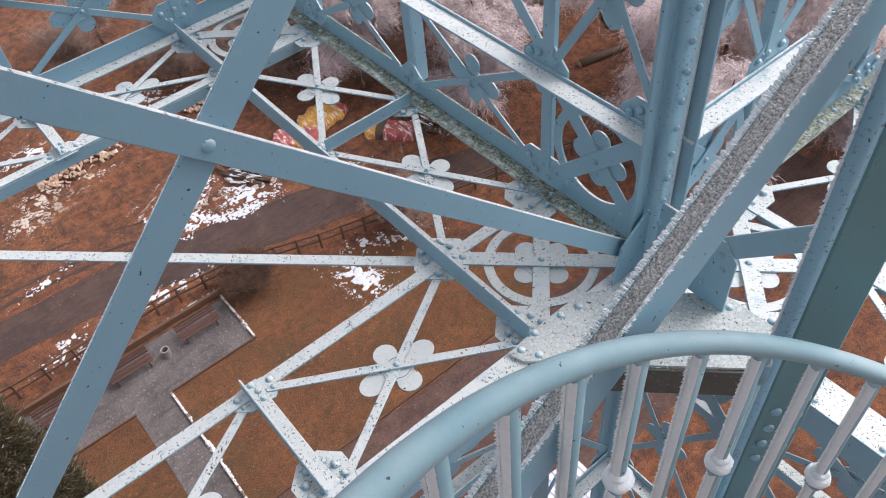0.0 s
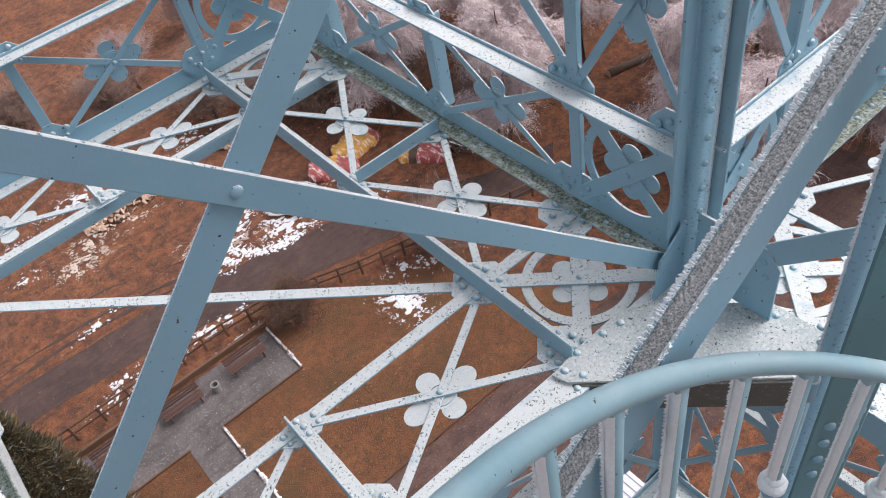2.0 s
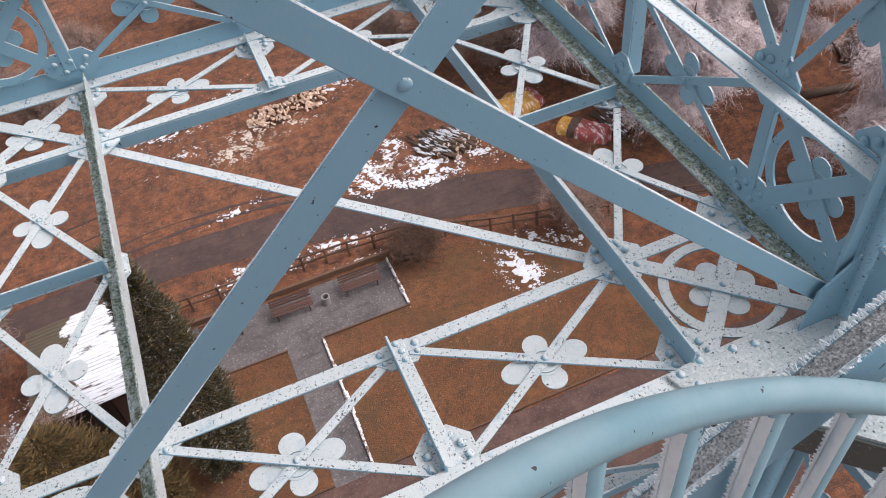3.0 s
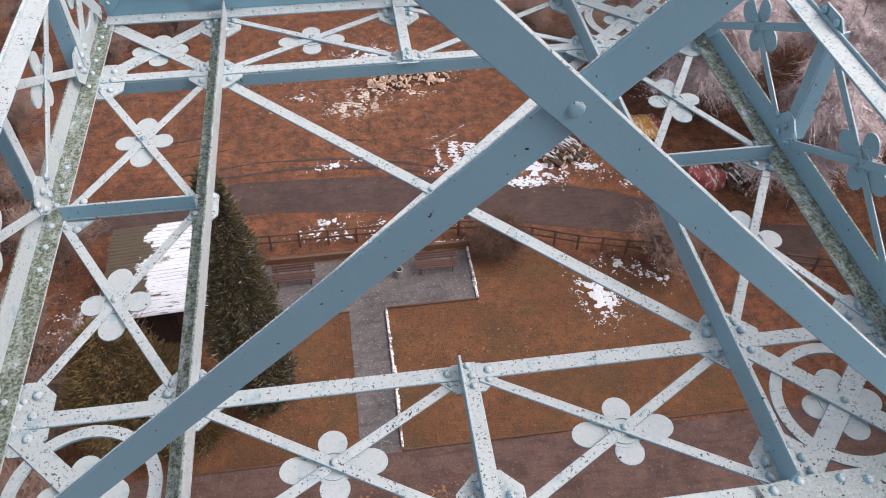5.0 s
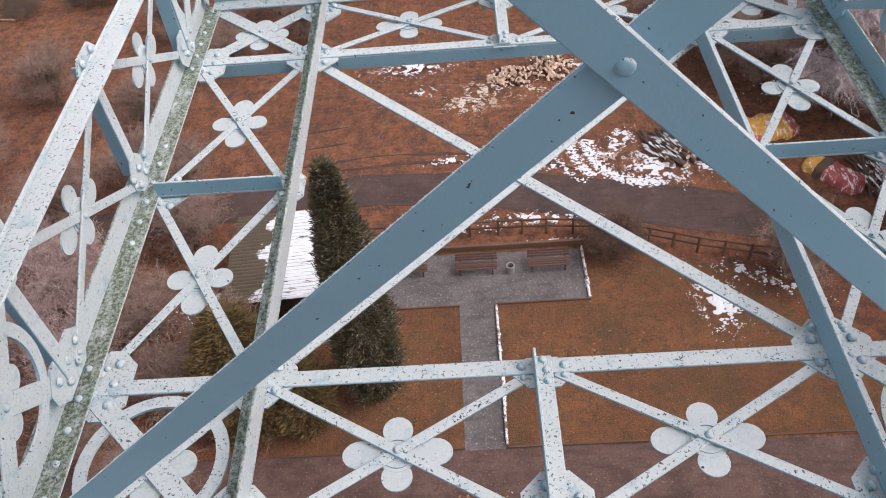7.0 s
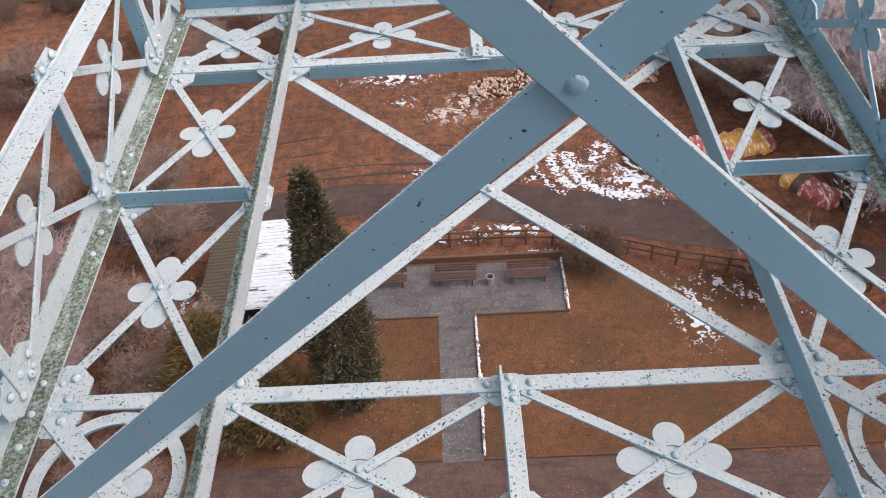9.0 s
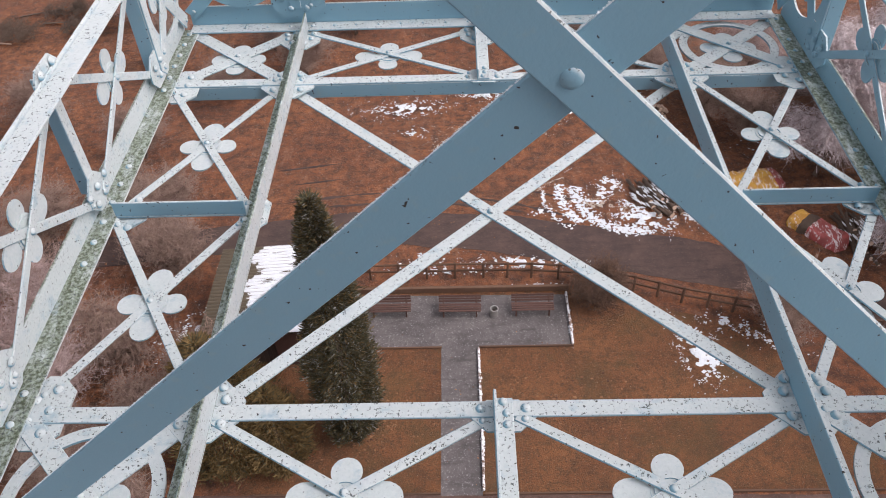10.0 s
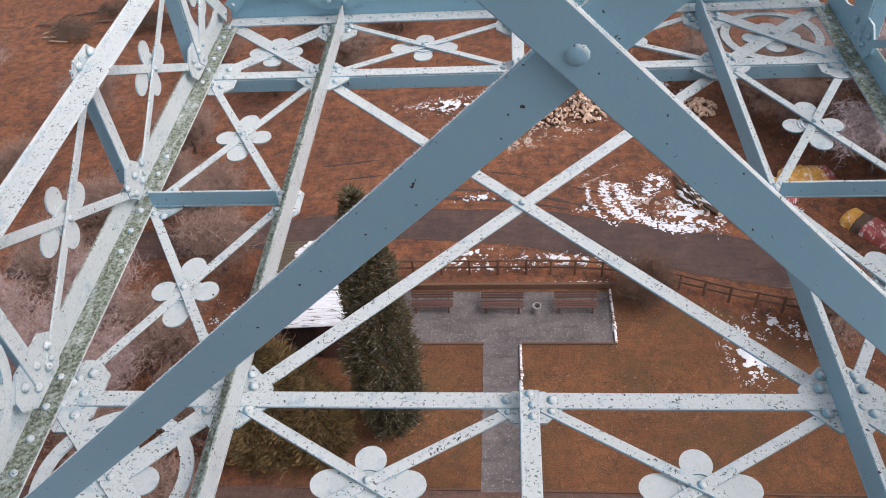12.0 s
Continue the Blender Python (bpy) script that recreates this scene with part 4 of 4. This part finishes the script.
def heap(name, label, x, y, rx, ry, count, meshes, height, seed, spread=90.0, base=0.0, snow=0):
    rng = random.Random(seed)
    h = thing(name, label, "woodpile", at=(x, y, G))
    for i in range(count):
        me = meshes[i % len(meshes)]
        a, r = rng.uniform(0, 6.283), math.sqrt(rng.random())
        z = 0.08 + height * (1 - r) * rng.uniform(0.3, 1.0)
        ob = new("log", me)
        ob.parent = h
        ob.matrix_basis = pose(rx * r * math.cos(a), ry * r * math.sin(a), z, rng.uniform(0, 360), rng.uniform(-1, 1) * min(spread, 60), base + rng.uniform(-spread, spread))
    if snow:
        bm = bmesh.new()
        for i in range(snow):
            a, r = rng.uniform(0, 6.283), math.sqrt(rng.random())
            c = Vector((rx * r * math.cos(a), ry * r * math.sin(a), 0.2 + height * (1 - r) * rng.uniform(0.8, 1.05)))
            d = Vector((math.cos(radians(base)), math.sin(radians(base)), 0)) * rng.uniform(0.1, 0.35)
            w = Vector((-d.y, d.x, 0)).normalized() * rng.uniform(0.03, 0.07)
            top = bm.verts.new(c + Vector((0, 0, 0.05)))
            foot = [bm.verts.new(c + q) for q in (d, w + d * 0.2, -d, -w - d * 0.1)]
            for m in range(4):
                bm.faces.new((foot[m], foot[(m + 1) % 4], top))
        bmesh.ops.recalc_face_normals(bm, faces=bm.faces)
        part("snow_cover", bm, SNOW, h, "thin snow lying between the logs")
    return h


CHUNKS = [log_mesh(rr, ll, 30 + i, 4 + i % 2) for i, (rr, ll) in enumerate(((0.085, 0.26), (0.10, 0.30), (0.075, 0.32), (0.11, 0.24)))]
LOGS = [log_mesh(rr, ll, 50 + i) for i, (rr, ll) in enumerate(((0.09, 1.7), (0.11, 1.4), (0.07, 2.0), (0.12, 1.2)))]
for me in CHUNKS[1:]:
    me.materials[0] = CUT
heap("chopped_wood_heap", "loose heap of pale chopped firewood chunks", 2.3, 35.7, 1.3, 0.9, 95, CHUNKS, 0.5, 1)
heap("chopped_wood_heap", "loose heap of pale chopped firewood chunks", 4.6, 36.5, 1.2, 1.4, 120, CHUNKS, 0.5, 2)
heap("chopped_wood_heap", "loose heap of pale chopped firewood chunks", 10.6, 36.2, 1.2, 0.8, 100, CHUNKS, 0.6, 3)
heap("log_stack", "stack of bark-covered logs dusted with snow", 10.0, 28.7, 1.5, 0.9, 44, LOGS, 0.6, 4, 12, 118, 150)
heap("log_stack", "stack of bark-covered logs dusted with snow", 18.7, 25.6, 0.9, 1.0, 36, LOGS, 0.9, 5, 18, 100, 60)
heap("log_stack", "stack of bark-covered logs dusted with snow", 33.2, 24.6, 1.0, 0.8, 26, LOGS, 1.0, 6, 20, 60)
big = new("felled_log", log_mesh(0.24, 3.0, 70))
big.matrix_basis = pose(29.4, 22.6, G + 0.22, 0, 0, -12)
tagged(big, "single felled log lying on leaf litter", "log")
bm = bmesh.new()
box(bm, pose(10.0, 28.7, G + 0.05, 0, 0, -12), 2.6, 1.6, 0.1, 0.02)
tagged(part("pallet", bm, FENCEWOOD), "wooden pallet under the log stack", "pallet")


def tarp_mat(name, a, b):
    k = Mat(name, 0.55)
    c = k.mix(k.step(k.noise(1.6, 3, 0.6), 0.46, 0.52), a, b)
    c = k.mix(k.times(k.step(k.noise(2.4, 4, 0.7, (3.2, 0.9, 1)), 0.54, 0.60), 0.85), c, (0.78, 0.70, 0.69))
    return k.colour(c).bump(k.noise(6), 0.6, 0.05).m


RED = tarp_mat("red_tarpaulin", (0.42, 0.085, 0.078), (0.31, 0.07, 0.062))
YELLOW = tarp_mat("yellow_tarpaulin", (0.66, 0.36, 0.06), (0.55, 0.27, 0.05))


def covered_pile(x, y, turn, ln, wd, ht, bands, label):
    """A rounded heap under sheets of tarpaulin: each band runs over it from u0 to u1 of its length."""
    t = thing("covered_woodpile", label, "woodpile", "tarpaulin-covered woodpiles", at=(x, y, G))
    for n, (u0, u1, mat) in enumerate(bands):
        bm = bmesh.new()
        rows = []
        for i in range(9):
            u = u0 + (u1 - u0) * i / 8
            end = math.sqrt(max(0.02, 1 - abs(2 * u - 1) ** 10))
            row = []
            for j in range(13):
                w = math.pi * j / 12
                bump_ = 1 + 0.16 * noise.noise(Vector((u * 9, j * 0.9, x))) + 0.16 * noise.noise(Vector((u * 25, j * 2.3, x)))
                row.append(bm.verts.new(((u - 0.5) * ln, wd / 2 * math.cos(w) * end * bump_, max(0.0, ht * math.sin(w) ** 0.4 * end * bump_ + 0.01 * (n % 2)))))
            rows.append(row)
        for a, b in zip(rows, rows[1:]):
            for j in range(12):
                bm.faces.new((a[j], a[j + 1], b[j + 1], b[j])).smooth = True
        part("tarpaulin", bm, mat, t)
    t.rotation_euler = (0, 0, radians(turn))
    return t


covered_pile(12.9, 29.0, -35, 2.9, 1.6, 0.5, [(0, 0.45, RED), (0.45, 0.6, YELLOW), (0.6, 1, RED)], "low woodpile under red and yellow tarpaulin")
covered_pile(14.9, 29.7, 10, 2.9, 1.8, 0.45, [(0, 0.8, YELLOW), (0.8, 1, RED)], "rounded woodpile under yellow tarpaulin")
covered_pile(16.9, 26.0, -50, 3.0, 1.3, 0.5, [(0, 0.25, YELLOW), (0.25, 0.4, BARK), (0.4, 1, RED)], "long woodpile under red and yellow tarpaulin with snow streaks")


# ---- trees and shrubs ----
def twig_mat(name, a, b):
    k = Mat(name, 0.9)
    return k.colour(k.mix(k.step(k.noise(3.0, 4, 0.7), 0.35, 0.65), a, b)).m


FROSTY = twig_mat("rimed_twigs", (0.30, 0.215, 0.20), (0.80, 0.70, 0.71))
TWIGS = twig_mat("bare_brown_twigs", (0.13, 0.075, 0.055), (0.30, 0.20, 0.16))
PINKISH = twig_mat("faintly_rimed_twigs", (0.19, 0.115, 0.095), (0.42, 0.31, 0.29))
NEEDLE = twig_mat("dark_green_needles", (0.040, 0.038, 0.018), (0.105, 0.088, 0.045))
NEEDLEF = twig_mat("frosted_needles", (0.13, 0.12, 0.10), (0.32, 0.31, 0.29))
GOLD = twig_mat("golden_brown_needles", (0.115, 0.070, 0.022), (0.20, 0.125, 0.045))


def ribbon(bm, pts, w0, w1):
    """A thin three-sided twig along points."""
    prev = None
    n = len(pts)
    for i, c in enumerate(pts):
        r = w0 + (w1 - w0) * i / (n - 1)
        row = [bm.verts.new(c + Vector((r * math.cos(a), r * math.sin(a), 0.3 * r * math.cos(2 * a)))) for a in (0.3, 2.4, 4.5)]
        if prev:
            for k in range(3):
                bm.faces.new((prev[k], prev[(k + 1) % 3], row[(k + 1) % 3], row[k]))
        prev = row


def limb_tree(seed, h, spread, twigs, droop, twig_len, thick=0.012):
    """Trunk and limbs in one mesh, and thin hanging or spreading twigs in another."""
    rng = random.Random(seed)
    wood, fine = bmesh.new(), bmesh.new()
    ribbon(wood, [Vector((0.1 * math.sin(i), 0.1 * math.cos(2 * i), h * i / 6)) for i in range(7)], 0.14, 0.03)
    limbs = []
    for i in range(22):
        z = h * rng.uniform(0.25, 0.95)
        a = rng.uniform(0, 6.283)
        ln = spread * rng.uniform(0.6, 1.1) * (1.15 - 0.5 * z / h)
        pts = [Vector((ln * f * math.cos(a + 0.3 * f), ln * f * math.sin(a + 0.3 * f), z + ln * (0.55 * f - 0.55 * f * f * droop))) for f in (0, 0.25, 0.5, 0.75, 1)]
        ribbon(wood, pts, 0.05, 0.012)
        limbs.append(pts)
    for _ in range(twigs):
        pts = rng.choice(limbs)
        f = rng.uniform(0.15, 1.0) * 4
        i = min(3, int(f))
        c = pts[i].lerp(pts[i + 1], f - i) + Vector((rng.gauss(0, 0.25), rng.gauss(0, 0.25), rng.gauss(0, 0.2)))
        a, ln = rng.uniform(0, 6.283), twig_len * rng.uniform(0.4, 1.3)
        out = Vector((math.cos(a), math.sin(a), 0)) * ln
        # a crooked twig of four joints with two short side sprays
        step_ = Vector((out.x * 0.22, out.y * 0.22, ln * (0.12 - 0.30 * droop)))
        joints = [c]
        for s in range(4):
            kick = Vector((rng.gauss(0, 0.10), rng.gauss(0, 0.10), rng.gauss(0, 0.07))) * ln
            joints.append(joints[-1] + step_ * (1.15 - 0.18 * s) + Vector((0, 0, -0.05 * s * ln * droop)) + kick)
        sprays = [joints]
        for s in (1, 2, 3):
            b = rng.uniform(0, 6.283)
            sprays.append([joints[s], joints[s] + Vector((math.cos(b), math.sin(b), rng.uniform(-0.9, 0.3) * max(droop, 0.3))) * ln * 0.30])
        for pts in sprays:
            w = Vector((math.cos(a + 1.57), math.sin(a + 1.57), 0.25)) * thick * rng.uniform(0.5, 1.2)
            row = [(fine.verts.new(x - w * (1 - 0.17 * s)), fine.verts.new(x + w * (1 - 0.17 * s))) for s, x in enumerate(pts)]
            for u, v in zip(row, row[1:]):
                fine.faces.new((u[0], u[1], v[1], v[0]))
    return wood, fine


def bare_tree(name, label, category, group, seed, h, spread, twigs, droop, tl, wood_m, fine_m, at, thick=0.012):
    t = thing(name, label, category, group, at=at)
    wood, fine = limb_tree(seed, h, spread, twigs, droop, tl, thick)
    part("trunk", wood, wood_m, t)
    part("crown", fine, fine_m, t)
    return t


fr = [bare_tree("frosted_birch", "weeping birch white with rime", "tree", "rimed birches", 100 + i, hh, sp, 9000, 0.75, 0.95, BARK, FROSTY, at, 0.011)
      for i, (hh, sp, at) in enumerate(((8.0, 2.6, (20.4, 22.9, G)), (9.5, 3.0, (25.5, 15.2, G)), (8.5, 2.8, (26.4, 27.6, G))))]
for i, (x, y, r) in enumerate(((23.6, 27.6, 40), (30.5, 13.0, 110), (31.5, 28.4, 200), (20.5, 32.0, 300), (36, 19.5, 20), (27.5, 33.5, 150), (34, 8.0, 80), (38.5, 14, 240), (22.5, 10.5, 160), (40, 25, 10), (33.5, 35, 70), (29.5, 19.0, 330), (18.2, 30.2, 15), (23.2, 24.4, 75), (28.4, 25.2, 220), (33, 17, 130), (27.5, 29.8, 250), (36, 30, 60), (24.5, 36.5, 100), (36.5, 10.5, 310), (30.0, 9.4, 10))):
    copy_thing(fr[i % 3], pose(x, y, G, 0, 0, r))
sh = [bare_tree("bare_shrub", "leafless brown shrub with a touch of rime", "shrub", "leafless shrubs", 140 + i, hh, sp, 2600, -0.1, 0.8, BARK, mm, at)
      for i, (hh, sp, mm, at) in enumerate(((2.6, 1.9, TWIGS, (-14.2, 18.6, G)), (3.2, 2.2, PINKISH, (-17.5, 20.5, G)), (2.2, 1.6, TWIGS, (-12.2, 15.0, G))))]
rng = random.Random(9)
spots = [(-16, 16, 1), (-19.5, 17.5, 1), (-13.4, 23.6, 0), (-20.5, 22.6, 0), (-15.5, 13.5, 2), (-10.2, 16.4, 0), (-22, 19, 1), (18, 36.5, 1), (21, 37.5, 0), (15, 37.5, 0), (24, 40, 1), (12, 41, 0), (17.5, 41.5, 2), (19.2, 30.5, 0),
         (21.5, 26.5, 2), (15.5, 33.5, 2), (13.5, 20.0, 2), (-12, 44, 0), (-18, 42, 0), (-7, 46, 2), (2, 47, 0), (9, 46, 1), (-24, 36, 0), (-26, 30, 2), (-17.5, 33, 2), (27, 44, 1), (33, 41, 0), (-33.5, 40.5, 1), (-22, 48, 1), (-2, 51, 0), (15, 50, 1), (22, 50, 0)]
spots += [(-14.5, 26.8, 0), (-17.2, 28.4, 2), (-20, 26, 0), (-9.5, 40.5, 0), (-14, 38.5, 2), (6.5, 43.8, 0), (11, 38.8, 2), (13.6, 35.4, 0), (16.6, 39.2, 1), (20.2, 34.6, 0), (-27, 24, 0), (-24.5, 15, 1), (-18.8, 12.2, 0), (-12.2, 11.0, 2), (-34, 34, 1)]
for x, y, k in spots:
    s = copy_thing(sh[k], pose(x, y, G, 0, 0, rng.uniform(0, 360)))
for i, (x, y, turn, hh) in enumerate(((-33.5, 48.6, 60, 5.5), (-31.0, 49.5, 100, 4.5), (-29.0, 48.4, 75, 5.0))):
    b = bare_tree("fallen_branch", "dark fallen branch with twigs lying on leaf litter", "branch", "fallen branches", 190 + i, hh, 1.6, 1500, 0.1, 0.7, BARK, BARK, (x, y, G), 0.02)
    b.matrix_basis = pose(x, y, G + 0.12) @ Matrix.Diagonal((1, 1, 0.3, 1)) @ pose(0, 0, 0, 0, 0, turn) @ pose(0, 0, 0, 86)
for x, y, turn, ln in ((-31.9, 47.6, 40, 1.6), (-31.0, 46.0, -8, 1.5), (-31.9, 46.6, 4, 1.0)):
    b = new("felled_log", log_mesh(0.06, ln, int(ln * 40)))
    b.data.materials[0] = CUT
    b.matrix_basis = pose(x, y, G + 0.06, 0, 0, turn)
    tagged(b, "pale peeled branch lying on leaf litter", "log")
dark = bare_tree("dark_shrub", "low dense dark brown shrub at the fence", "shrub", "", 170, 0.9, 1.5, 4200, 0.0, 0.4, BARK, twig_mat("dark_twigs", (0.05, 0.028, 0.018), (0.12, 0.06, 0.035)), (5.9, 21.9, G))


def conifer(label, seed, h, r, count, mats, at, tuft):
    """A dense conifer: a trunk and thousands of small upswept needle sprays, in two shades."""
    rng = random.Random(seed)
    t = thing("conifer", label, "tree", "conifers by the shed", at=at)
    bm = bmesh.new()
    ribbon(bm, [Vector((0, 0, h * i / 6)) for i in range(7)], 0.16, 0.02)
    part("trunk", bm, BARK, t)
    for mat, share in mats:
        bm = bmesh.new()
        for _ in range(int(count * share)):
            f = rng.random() ** 1.35
            z = h * (0.04 + 0.96 * f)
            a = rng.uniform(0, 6.283)
            lump = 1 + 0.34 * noise.noise(Vector((3 * math.cos(a), 3 * math.sin(a), z * 0.9 + seed)))
            rad = r * lump * min(1.0, 1.3 * (1 - f) ** 0.55 + 0.03) * (0.7 + 0.3 * min(1, f * 6))
            q = rad * math.sqrt(rng.uniform(0.30, 1.0) if rng.random() < 0.93 else rng.uniform(0.9, 1.35))
            c = Vector((q * math.cos(a), q * math.sin(a), z))
            out = Vector((math.cos(a + rng.gauss(0, 0.5)), math.sin(a + rng.gauss(0, 0.5)), rng.uniform(0.2, 1.1))).normalized() * tuft * (rng.uniform(0.6, 1.4) if rng.random() < 0.9 else rng.uniform(1.4, 2.4))
            side = out.cross(Vector((rng.gauss(0, 1), rng.gauss(0, 1), 1))).normalized() * tuft * 0.13
            v = [bm.verts.new(p) for p in (c - side * 0.4, c + out * 0.5 - side, c + out, c + out * 0.55 + side, c + side * 0.4)]
            bm.faces.new(v)
        part("crown", bm, mat, t)
    return t


conifer("tall dark green columnar conifer touched by rime", 61, 12.0, 1.12, 64000, ((NEEDLE, 0.72), (GOLD, 0.17), (NEEDLEF, 0.11)), (-4.5, 15.3, G), 0.15)
conifer("smaller golden-brown conifer beside the tall one", 62, 6.4, 1.9, 34000, ((GOLD, 0.80), (NEEDLE, 0.20)), (-9.0, 14.6, G), 0.17)
conifer("young golden-brown conifer with hanging sprays", 63, 4.2, 1.2, 14000, ((GOLD, 0.85), (NEEDLE, 0.15)), (-7.1, 14.2, G), 0.17)
